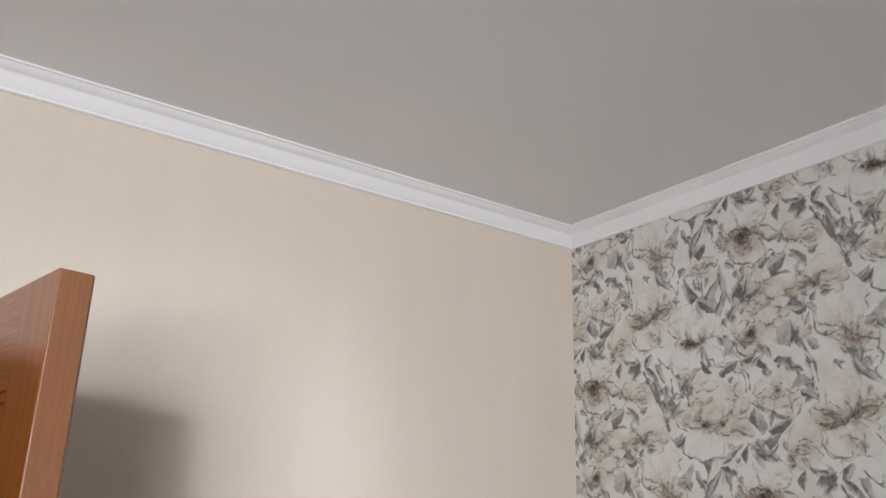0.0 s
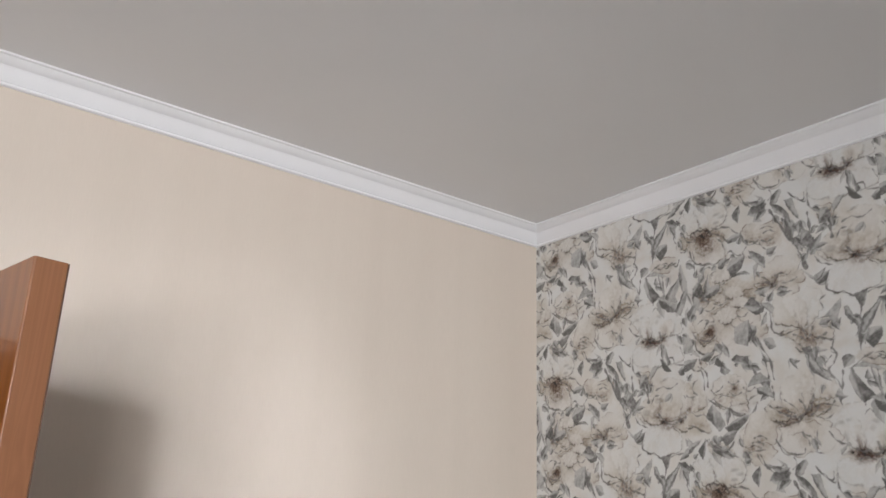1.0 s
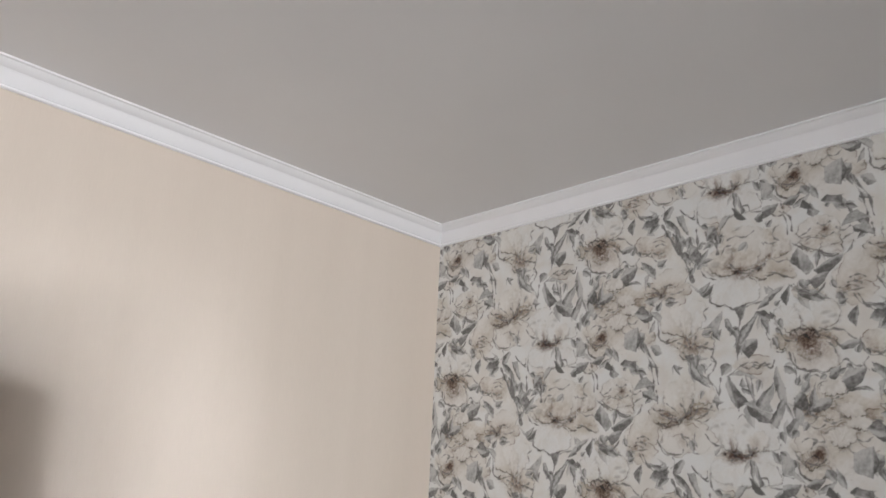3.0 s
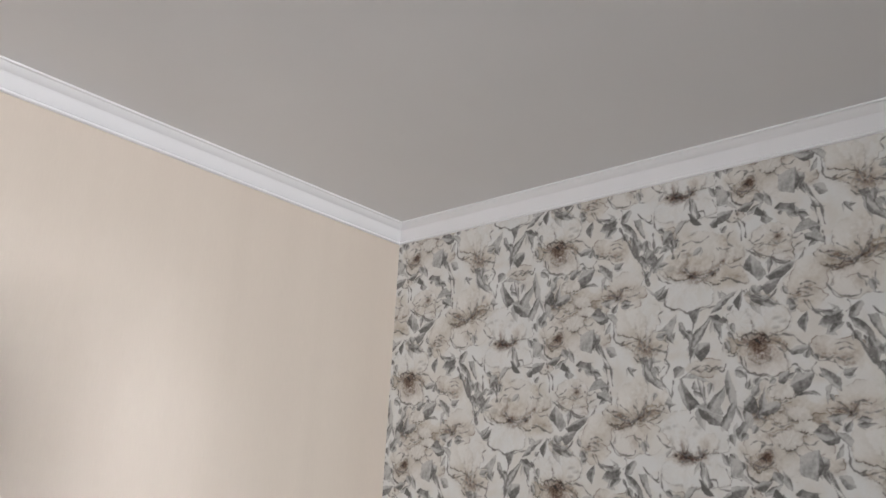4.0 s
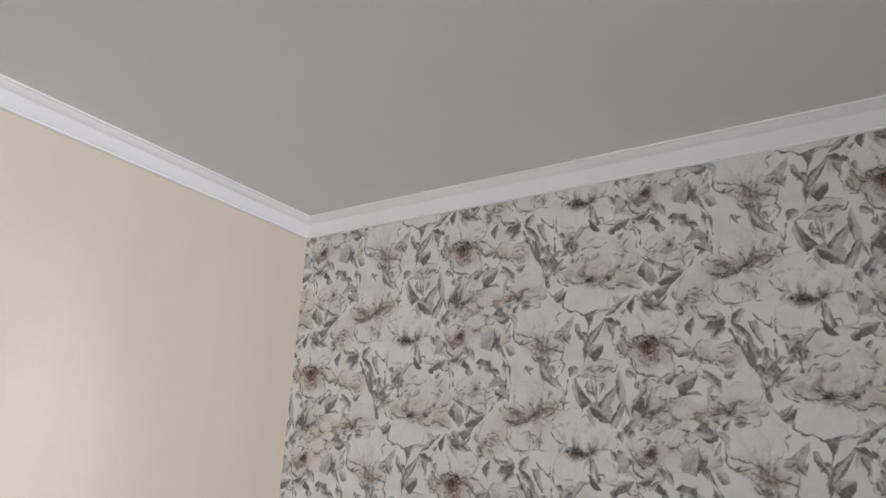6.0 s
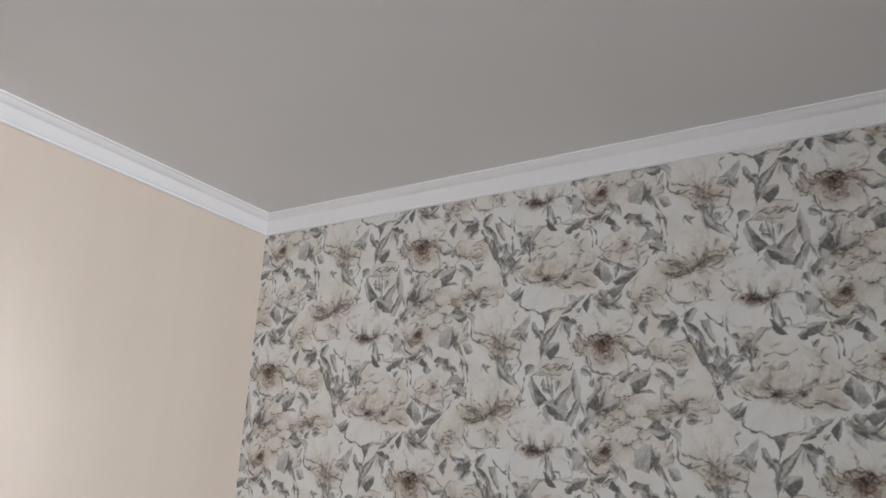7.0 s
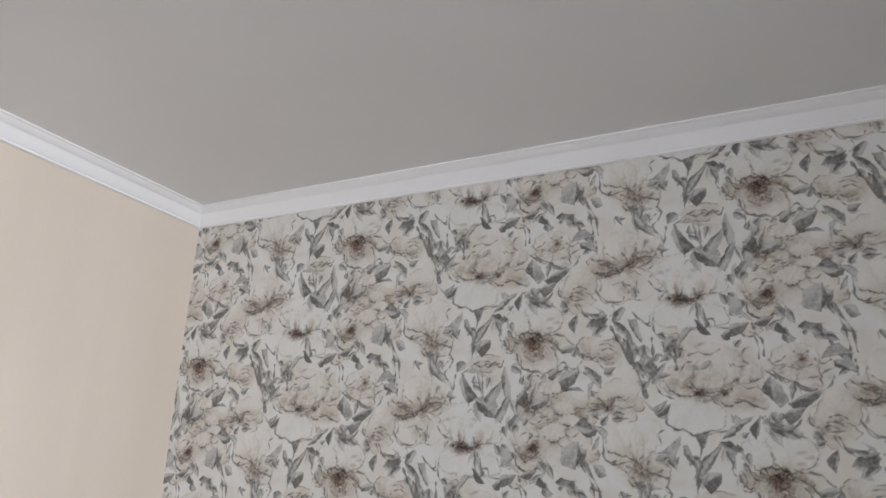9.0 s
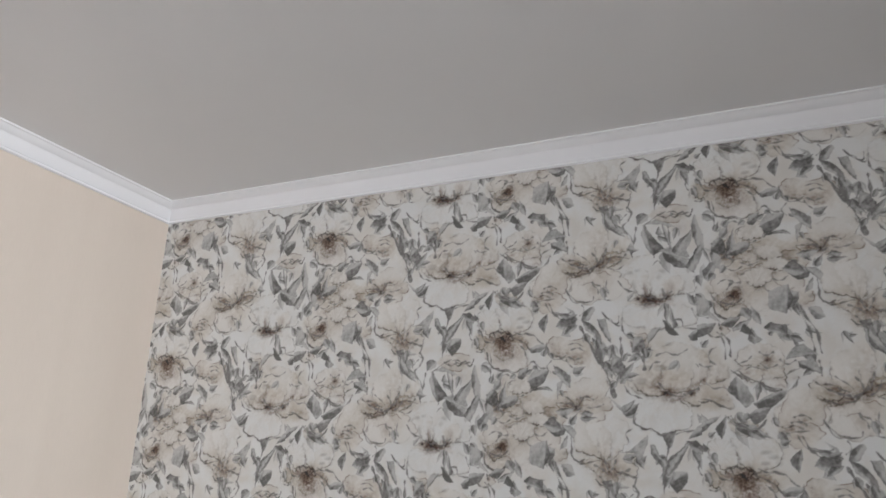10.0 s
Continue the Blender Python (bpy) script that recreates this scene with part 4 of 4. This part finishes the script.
leaf(1311, 2081, 1340, 2098, 12, 0.58)
leaf(1375, 2151, 1385, 2107, 16, 0.5)
leaf(1428, 2070, 1463, 2076, 10, 0.42)
leaf(1420, 2055, 1438, 2069, 11, 0.35)
leaf(1461, 2118, 1437, 2103, 11, 0.52)
leaf(1476, 2110, 1489, 2137, 10, 0.5)
leaf(1306, 1965, 1321, 1990, 12, 0.58)
leaf(1329, 1980, 1368, 1978, 9, 0.55)
# long-leaf group
leaf(1024, 2091, 1017, 2061, 9, 0.5)
leaf(1080, 2031, 1096, 1985, 6, 0.3)
leaf(1080, 1959, 1110, 1998, 20, 0.55)
leaf(1065, 1969, 1075, 1943, 12, 0.5)
leaf(1547, 2100, 1522, 2082, 12, 0.3)
# sepals round the buds
# stems and hair lines
stroke(0.5, 5.6, (1269, 2516), (1280, 2488), (1296, 2461), (1300, 2436), (1302, 2413))
stroke(0.5, 4.76, (1249, 2445), (1263, 2423), (1275, 2402))
stroke(0.5, 4.2, (1295, 2399), (1298, 2385), (1298, 2368))
stroke(0.45, 3.36, (1011, 2507), (1027, 2505), (1032, 2489), (1051, 2485), (1075, 2484), (1098, 2488))
stroke(0.4, 3.64, (1446, 2467), (1454, 2449), (1443, 2432), (1431, 2421), (1440, 2406), (1450, 2394), (1458, 2377))
stroke(0.35, 4.2, (1464, 2417), (1461, 2393), (1457, 2366))
stroke(0.4, 3.08, (1007, 2260), (1026, 2264), (1047, 2267), (1062, 2274))
stroke(0.5, 3.92, (1109, 2292), (1123, 2274), (1144, 2268), (1164, 2260), (1176, 2269), (1187, 2282))
stroke(0.52, 5.6, (1030, 2242), (1019, 2220), (998, 2193), (988, 2151))
stroke(0.45, 3.36, (1178, 2172), (1195, 2178), (1215, 2174), (1226, 2164), (1240, 2152))
stroke(0.55, 5.04, (1253, 2249), (1265, 2225), (1281, 2210), (1303, 2208))
stroke(0.5, 3.92, (1429, 2204), (1426, 2184), (1432, 2166), (1445, 2157))
stroke(0.55, 9.8, (1328, 2190), (1346, 2155), (1367, 2120), (1387, 2084), (1399, 2048), (1407, 2025))
stroke(0.5, 7, (1359, 2159), (1372, 2122), (1385, 2094))
stroke(0.5, 6.16, (1422, 2159), (1424, 2125), (1427, 2085))
stroke(0.4, 4.2, (1406, 2136), (1411, 2111), (1418, 2080))
stroke(0.5, 7, (1472, 2126), (1472, 2108), (1474, 2085))
stroke(0.5, 4.76, (1104, 2104), (1108, 2085), (1105, 2067))
stroke(0.5, 3.92, (1211, 2045), (1227, 2051), (1244, 2052), (1263, 2044))
stroke(0.5, 5.04, (1006, 2101), (1007, 2078), (1013, 2037))
stroke(0.45, 4.2, (962, 2054), (975, 2040), (973, 2024))
stroke(0.45, 4.2, (1014, 2023), (1019, 1999))
stroke(0.4, 3.36, (1131, 2082), (1148, 2084), (1160, 2078))
stroke(0.5, 3.36, (1204, 2106), (1215, 2113), (1232, 2097), (1246, 2096))
stroke(0.3, 2.8, (1132, 2269), (1119, 2291))
stroke(0.3, 2.8, (1333, 2241), (1338, 2224), (1328, 2214))
stroke(0.35, 2.8, (1259, 2085), (1249, 2099), (1260, 2112))
stroke(0.3, 2.52, (1499, 2321), (1510, 2331), (1518, 2322))
stroke(0.35, 2.8, (1424, 2432), (1441, 2451))
stroke(0.35, 2.8, (1050, 2530), (1060, 2510), (1085, 2501))
stroke(0.4, 3.08, (1443, 1957), (1430, 1947), (1435, 1928))
touch(1512, 2086, 17, 6, 0.3)
touch(1530, 2138, 7, 4, 0.3)
touch(936, 2374, 13, 8, 0.25)
touch(988, 1986, 12, 6, 0.1)
# extra sprays in the thick places
leaf(1246, 2451, 1272, 2437, 12, 0.6)
leaf(1205, 2456, 1216, 2466, 7, 0.6)
leaf(1228, 2459, 1246, 2440, 10, 0.45)
leaf(1257, 2525, 1269, 2493, 13, 0.55)
leaf(1103, 1969, 1089, 1951, 14, 0.5)
leaf(1108, 2064, 1116, 2088, 9, 0.5)
leaf(1125, 2074, 1142, 2090, 10, 0.5)
leaf(1380, 2135, 1395, 2116, 12, 0.62)
leaf(1428, 2105, 1439, 2125, 9, 0.5)
leaf(1410, 2060, 1399, 2040, 10, 0.45)
leaf(1423, 2077, 1412, 2050, 9, 0.5)
leaf(1341, 2171, 1354, 2144, 12, 0.5)
leaf(985, 2213, 964, 2195, 11, 0.55)
leaf(989, 2179, 975, 2154, 11, 0.5)
leaf(1063, 2175, 1073, 2152, 9, 0.4)
leaf(1071, 2196, 1087, 2177, 9, 0.5)
leaf(1043, 2221, 1056, 2201, 9, 0.5)
leaf(1072, 2248, 1087, 2261, 9, 0.5)
leaf(1131, 2295, 1152, 2276, 12, 0.45)
leaf(1156, 2259, 1182, 2243, 15, 0.4)
leaf(1211, 2233, 1231, 2242, 9, 0.45)
leaf(1456, 2121, 1469, 2106, 9, 0.55)
leaf(1479, 2128, 1496, 2124, 7, 0.5)
leaf(1257, 2130, 1265, 2114, 8, 0.5)
leaf(1171, 2083, 1157, 2073, 10, 0.5)
leaf(1287, 1993, 1300, 1980, 9, 0.5)
leaf(1441, 1888, 1429, 1899, 7, 0.5)
leaf(940, 2450, 951, 2424, 10, 0.5)
leaf(1417, 2454, 1427, 2427, 8, 0.45)

# crowded petals of the double flowers
fold(0.3, 0.5, (627, 2332), (624, 2374), (647, 2390), (675, 2378), (677, 2358), (650, 2354), (630, 2358))
fold(0.6, 0.7, (627, 2332), (593, 2342), (612, 2368), (643, 2352), (655, 2334), (624, 2324))
fold(0.4, 0.5, (627, 2332), (659, 2334), (694, 2336), (714, 2312), (686, 2304), (663, 2316))
fold(0.65, 0.7, (627, 2332), (617, 2318), (648, 2324), (667, 2310), (643, 2304))
fold(0.3, 0.6, (627, 2332), (671, 2302), (706, 2308), (727, 2290), (717, 2278), (683, 2286))
fold(0.2, 0.5, (654, 2254), (625, 2272), (654, 2288), (689, 2280), (683, 2256), (654, 2246))
# small sprays between them
leaf(1061, 2556, 1075, 2523, 13, 0.35)
leaf(994, 2546, 1000, 2496, 10, 0.45)
leaf(1454, 2512, 1472, 2532, 12, 0.55)
leaf(1392, 2468, 1442, 2397, 23, 0.58, -8.25)
leaf(1406, 2475, 1403, 2444, 14, 0.52)
leaf(1155, 2296, 1146, 2282, 12, 0.45)
leaf(1322, 2206, 1262, 2224, 11, 0.55)
leaf(1300, 2208, 1322, 2220, 11, 0.5)
leaf(1437, 2166, 1455, 2149, 10, 0.55)
leaf(1196, 2085, 1218, 2095, 8, 0.55)
leaf(1133, 2000, 1151, 2068, 14, 0.45)
leaf(1403, 2144, 1393, 2106, 13, 0.55)
leaf(1387, 2106, 1400, 2065, 14, 0.52)
leaf(1420, 2065, 1453, 2099, 14, 0.42)
leaf(1428, 1986, 1459, 2013, 19, 0.58)
leaf(1422, 1894, 1456, 1902, 10, 0.45)
leaf(1451, 1895, 1470, 1874, 12, 0.5)
leaf(993, 2037, 1058, 1993, 30, 0.58)
leaf(982, 2073, 1014, 2053, 9, 0.55)
leaf(1064, 1920, 1070, 1907, 7, 0.5)
leaf(1278, 2419, 1289, 2392, 13, 0.58)
leaf(1284, 2384, 1264, 2368, 11, 0.55)
leaf(1236, 2528, 1219, 2517, 12, 0.5)
leaf(1090, 2537, 1079, 2517, 13, 0.55)
leaf(1125, 1984, 1111, 1969, 13, 0.5)
leaf(1392, 2093, 1410, 2070, 10, 0.6)
leaf(1367, 2159, 1380, 2130, 12, 0.55)
leaf(1446, 2117, 1434, 2122, 6, 0.45)
leaf(1282, 2046, 1290, 2028, 8, 0.5)
leaf(1271, 2080, 1263, 2091, 7, 0.5)
leaf(1216, 2103, 1227, 2089, 8, 0.5)
leaf(1524, 2496, 1509, 2462, 10, 0.55)
# larger leaves with outlines of their own
blade(0.55, (1500, 2344), (1486, 2365), (1475, 2393), (1478, 2418), (1484, 2419), (1495, 2399), (1511, 2376), (1527, 2358), (1518, 2352))
blade(0.5, (1509, 2355), (1534, 2357), (1556, 2351), (1575, 2336), (1584, 2323), (1558, 2333), (1534, 2344))
blade(0.55, (1548, 2343), (1542, 2351), (1560, 2374), (1581, 2390), (1589, 2399), (1587, 2372), (1576, 2350), (1581, 2333), (1562, 2336))
blade(0.45, (1601, 2332), (1596, 2356), (1590, 2380), (1588, 2406), (1596, 2426), (1603, 2400), (1612, 2376), (1613, 2346))
blade(0.6, (1575, 2304), (1573, 2313), (1591, 2341), (1606, 2353), (1609, 2334), (1600, 2309), (1589, 2295))
blade(0.5, (1516, 2389), (1508, 2395), (1516, 2413), (1522, 2396))
blade(0.6, (1539, 2356), (1526, 2393), (1523, 2420), (1533, 2396), (1544, 2358))
blade(0.5, (1467, 2420), (1462, 2444), (1479, 2450), (1492, 2443), (1491, 2429))
blade(0.5, (1486, 2420), (1508, 2428), (1537, 2419), (1552, 2407), (1537, 2409), (1519, 2418))
blade(0.55, (1388, 2459), (1397, 2432), (1414, 2413), (1434, 2404), (1443, 2400), (1428, 2421), (1410, 2432), (1404, 2452))
blade(0.3, (1629, 2308), (1626, 2332), (1636, 2344), (1648, 2312), (1642, 2296))
blade(0.5, (1484, 2142), (1483, 2161), (1492, 2173), (1511, 2177), (1501, 2159))
blade(0.75, (1517, 2193), (1529, 2186), (1551, 2158), (1534, 2157), (1522, 2170))
blade(0.5, (1535, 2222), (1542, 2199), (1550, 2177), (1540, 2173), (1535, 2195))
blade(0.5, (1570, 2154), (1590, 2170), (1613, 2173), (1630, 2173), (1616, 2152), (1588, 2143), (1575, 2144))
blade(0.5, (1593, 2224), (1608, 2206), (1626, 2192), (1638, 2176), (1620, 2184), (1605, 2198), (1594, 2210))
blade(0.35, (1570, 2251), (1586, 2243), (1589, 2220), (1577, 2225))
blade(0.5, (1661, 2160), (1678, 2172), (1702, 2178), (1690, 2162), (1666, 2152))
blade(0.55, (1703, 2204), (1719, 2188), (1721, 2164), (1708, 2172), (1700, 2186))
blade(0.6, (1700, 2158), (1710, 2144), (1721, 2132), (1705, 2124), (1692, 2134))
blade(0.5, (1336, 2197), (1331, 2205), (1341, 2227), (1360, 2235), (1364, 2225), (1350, 2203))
blade(0.5, (1333, 2202), (1354, 2196), (1376, 2167), (1380, 2144), (1362, 2163), (1341, 2182))
blade(0.45, (1369, 2203), (1389, 2202), (1395, 2175), (1402, 2148), (1388, 2161), (1375, 2184))
blade(0.55, (1440, 2366), (1452, 2379), (1459, 2365), (1469, 2361), (1456, 2355), (1453, 2341), (1449, 2356))
blade(0.6, (1628, 2336), (1632, 2356), (1649, 2366), (1659, 2350), (1658, 2328), (1642, 2328))
blade(0.5, (1658, 2324), (1671, 2344), (1694, 2350), (1711, 2344), (1701, 2328), (1677, 2320))
blade(0.5, (1203, 2067), (1201, 2074), (1218, 2091), (1254, 2092), (1242, 2064), (1215, 2048))
blade(0.65, (1211, 2046), (1232, 2053), (1260, 2043), (1237, 2045))
blade(0.5, (1265, 2102), (1283, 2093), (1305, 2076), (1305, 2049), (1290, 2058), (1272, 2081))
blade(0.5, (1273, 2025), (1274, 2060), (1287, 2064))
blade(0.5, (1203, 2139), (1223, 2152), (1251, 2151), (1233, 2135), (1211, 2131))
blade(0.6, (1249, 1957), (1277, 1973), (1293, 1958), (1291, 1945), (1268, 1941))
blade(0.4, (1285, 1967), (1307, 1963), (1319, 1950), (1312, 1937), (1291, 1957))
blade(0.5, (1281, 1912), (1289, 1934), (1299, 1943), (1295, 1920))
blade(0.5, (1232, 1888), (1245, 1920), (1269, 1913), (1264, 1892), (1241, 1875))
blade(0.5, (1176, 2076), (1183, 2096), (1202, 2097), (1197, 2080), (1188, 2071))
blade(0.55, (990, 2158), (999, 2182), (1025, 2184), (1026, 2162), (1004, 2140))
blade(0.5, (1032, 2250), (1055, 2278), (1099, 2292), (1077, 2270), (1061, 2258))
blade(0.6, (1099, 2244), (1087, 2265), (1111, 2290), (1107, 2259))
blade(0.5, (991, 2228), (977, 2260), (994, 2264), (1008, 2266), (996, 2234))
blade(0.45, (975, 2174), (975, 2188), (995, 2214), (1030, 2240), (1017, 2208), (992, 2172))
blade(0.7, (1025, 2244), (1046, 2246), (1070, 2228), (1067, 2218), (1042, 2224))
blade(0.45, (1139, 2320), (1115, 2344), (1133, 2372), (1155, 2350), (1168, 2320), (1150, 2306))
blade(0.5, (1166, 2314), (1193, 2332), (1232, 2343), (1218, 2319), (1184, 2298))
blade(0.4, (1154, 2292), (1174, 2305), (1199, 2308), (1184, 2284), (1165, 2272))
blade(0.5, (1241, 2178), (1226, 2203), (1249, 2226), (1249, 2202))
blade(0.4, (1270, 2191), (1282, 2210), (1315, 2207), (1319, 2187), (1296, 2180))
blade(0.4, (1291, 2190), (1306, 2166), (1284, 2172))
blade(0.6, (897, 2304), (862, 2342), (883, 2326), (892, 2318))
blade(0.6, (896, 2306), (891, 2320), (922, 2334), (909, 2314))
blade(0.6, (1233, 2403), (1250, 2429), (1270, 2434), (1289, 2412), (1265, 2409))
blade(0.55, (1264, 2390), (1288, 2399), (1301, 2372), (1279, 2379))
blade(0.45, (885, 2222), (905, 2224), (947, 2258), (938, 2222), (925, 2200), (916, 2220))
blade(0.4, (916, 2440), (923, 2472), (942, 2472), (948, 2448), (932, 2438))
blade(0.5, (868, 2404), (872, 2436), (892, 2428), (901, 2402), (888, 2388))
blade(0.5, (759, 2486), (769, 2506), (792, 2508), (782, 2494))
blade(0.5, (982, 2172), (992, 2204), (1022, 2232), (1033, 2242), (1018, 2210), (998, 2184))
blade(0.45, (950, 2238), (962, 2234), (974, 2210), (987, 2204), (982, 2194), (967, 2200), (954, 2218))
blade(0.6, (709, 2282), (734, 2300), (757, 2272), (734, 2264))
blade(0.5, (754, 2196), (777, 2194), (786, 2172), (766, 2168))
blade(0.4, (1053, 2302), (1068, 2288), (1073, 2280), (1054, 2284))
blade(0.55, (739, 2312), (756, 2320), (786, 2318), (772, 2304), (750, 2302))
blade(0.6, (797, 2306), (808, 2312), (829, 2306), (818, 2298))
blade(0.6, (182, 2500), (149, 2513), (151, 2550), (189, 2562), (197, 2529))
blade(0.5, (48, 2484), (68, 2499), (90, 2499), (72, 2477))
blade(0.6, (87, 2466), (97, 2485), (118, 2453))
blade(0.5, (2, 2509), (0, 2550), (25, 2540), (29, 2505))
blade(0.5, (93, 2520), (113, 2512), (111, 2490), (90, 2503))
blade(0.65, (195, 2399), (224, 2402), (222, 2380), (198, 2386))
blade(0.5, (134, 2473), (149, 2483), (180, 2475), (178, 2454), (154, 2461))
blade(0.4, (316, 2475), (337, 2478), (346, 2442), (365, 2411), (344, 2428), (327, 2450))
# inked rims and stalks
stroke(0.6, 4.2, (978, 2260), (989, 2236), (986, 2210), (981, 2174), (976, 2138))
stroke(0.55, 3, (776, 2254), (779, 2226), (778, 2212), (796, 2200))
stroke(0.55, 3, (890, 2180), (906, 2172), (923, 2170))
stroke(0.55, 3, (912, 2154), (922, 2138), (916, 2120))
stroke(0.6, 3, (834, 2164), (842, 2154), (858, 2146), (859, 2128))
stroke(0.55, 3, (1013, 2126), (1027, 2120), (1040, 2126), (1050, 2114), (1063, 2124))
stroke(0.55, 3, (1201, 2286), (1207, 2271), (1218, 2267))
stroke(0.55, 3, (1166, 2186), (1178, 2179), (1194, 2180), (1207, 2175))
stroke(0.65, 3.4, (1083, 2182), (1092, 2167), (1109, 2161), (1116, 2166))
stroke(0.55, 3, (1068, 2143), (1079, 2140), (1091, 2144))
stroke(0.55, 3, (1103, 2136), (1109, 2114), (1110, 2101))
stroke(0.55, 3, (1052, 2208), (1050, 2190), (1056, 2176))
stroke(0.55, 3, (717, 2466), (726, 2446), (745, 2438), (757, 2428), (768, 2424))
stroke(0.6, 3.2, (1114, 2290), (1120, 2281), (1132, 2274), (1143, 2275), (1152, 2270))
stroke(0.6, 3.2, (357, 2291), (372, 2272), (389, 2263))
stroke(0.6, 3, (320, 2220), (335, 2202), (356, 2191), (359, 2209))
stroke(0.6, 3.2, (233, 2281), (247, 2262), (269, 2248), (295, 2247), (301, 2258))
stroke(0.5, 3, (-4, 2328), (20, 2324), (48, 2310))
stroke(0.65, 4.4, (202, 2518), (222, 2466), (230, 2419))
stroke(0.55, 3.4, (40, 2469), (54, 2447), (56, 2409))
stroke(0.6, 3.4, (62, 2386), (88, 2370), (113, 2361), (136, 2349), (158, 2344))
stroke(0.6, 3, (183, 2251), (198, 2227), (224, 2218), (246, 2223))
stroke(0.55, 3, (475, 2445), (491, 2444), (506, 2435), (525, 2438))
stroke(0.55, 3, (566, 2454), (573, 2430), (590, 2414), (611, 2408))

# paper tooth and uneven ink
canvas *= (1 + 0.018 * drops(300, 9) + 0.025 * drops(14, 10))[..., None]
canvas = np.clip(canvas * 0.875 - 0.030, 0.02, 0.85)

M_print, _nt, _b = mat("floral_print")
_at = _nt.nodes.new("ShaderNodeAttribute")
_at.attribute_name = "ink"
_nt.links.new(_at.outputs["Color"], _b.inputs["Base Color"])
_b.inputs["Roughness"].default_value = 0.55
bump(_nt, _b, noise_tex(_nt, coords(_nt), 900, 3), 0.15, 0.0003)


def strip_mesh(phase, bands):
    """A length of paper, 0.53 m wide, hung from the cornice; each band (low, high, step) is a fine or coarse sheet of cells."""
    me = bpy.data.meshes.new("wallpaper_strip")
    co, quads, ink, base = [], [], [], 0
    for low, high, step in bands:
        nu, nz = int(round(0.53 / step)), int(round((high - low) / step))
        uu, zz = np.meshgrid(np.linspace(0, 0.53, nu + 1), np.linspace(low, high, nz + 1))
        co.append(np.stack((np.zeros_like(uu), -uu, zz), -1).reshape(-1, 3))
        fu, fz = (uu * 1000 + phase * RU) % NU, (zz * 1000) % NZ
        iu, iz = fu.astype(int) % NU, fz.astype(int) % NZ
        au, az = (fu - np.floor(fu))[..., None], (fz - np.floor(fz))[..., None]
        ju, jz = (iu + 1) % NU, (iz + 1) % NZ
        c = (canvas[iz, iu] * (1 - au) + canvas[iz, ju] * au) * (1 - az) + (canvas[jz, iu] * (1 - au) + canvas[jz, ju] * au) * az
        ink.append(np.concatenate((c.reshape(-1, 3), np.ones((c.size // 3, 1))), 1))
        k = base + (np.arange(nz)[:, None] * (nu + 1) + np.arange(nu)[None]).reshape(-1)
        quads.append(np.stack((k, k + nu + 1, k + nu + 2, k + 1), -1))
        base += (nu + 1) * (nz + 1)
    co, quads, ink = np.concatenate(co), np.concatenate(quads), np.concatenate(ink)
    me.vertices.add(len(co))
    me.vertices.foreach_set("co", co.astype(np.float32).ravel())
    me.loops.add(quads.size)
    me.loops.foreach_set("vertex_index", quads.astype(np.int32).ravel())
    me.polygons.add(len(quads))
    me.polygons.foreach_set("loop_start", np.arange(0, quads.size, 4, dtype=np.int32))
    me.update(calc_edges=True)
    me.color_attributes.new("ink", "FLOAT_COLOR", "POINT").data.foreach_set("color", ink.astype(np.float32).ravel())
    me.materials.append(M_print)
    return me


FINE_BANDS = ((1.70, ZC + 0.020, 0.00125), (0.02, 1.70, 0.01))
COARSE_BANDS = ((0.02, ZC + 0.020, 0.01),)
near = [strip_mesh(p, FINE_BANDS) for p in (0, 1)]
far = [strip_mesh(p, COARSE_BANDS) for p in (0, 1)]
for i in range(8):
    ob = new("wallpaper_strip", (near if i < 4 else far)[i % 2])
    ob.location = (-0.0012, -0.53 * i - 0.0002 * (i > 0), 0.0055 * (i - 2))   # each length hung a little higher than the last
    ob.parent = wall_east
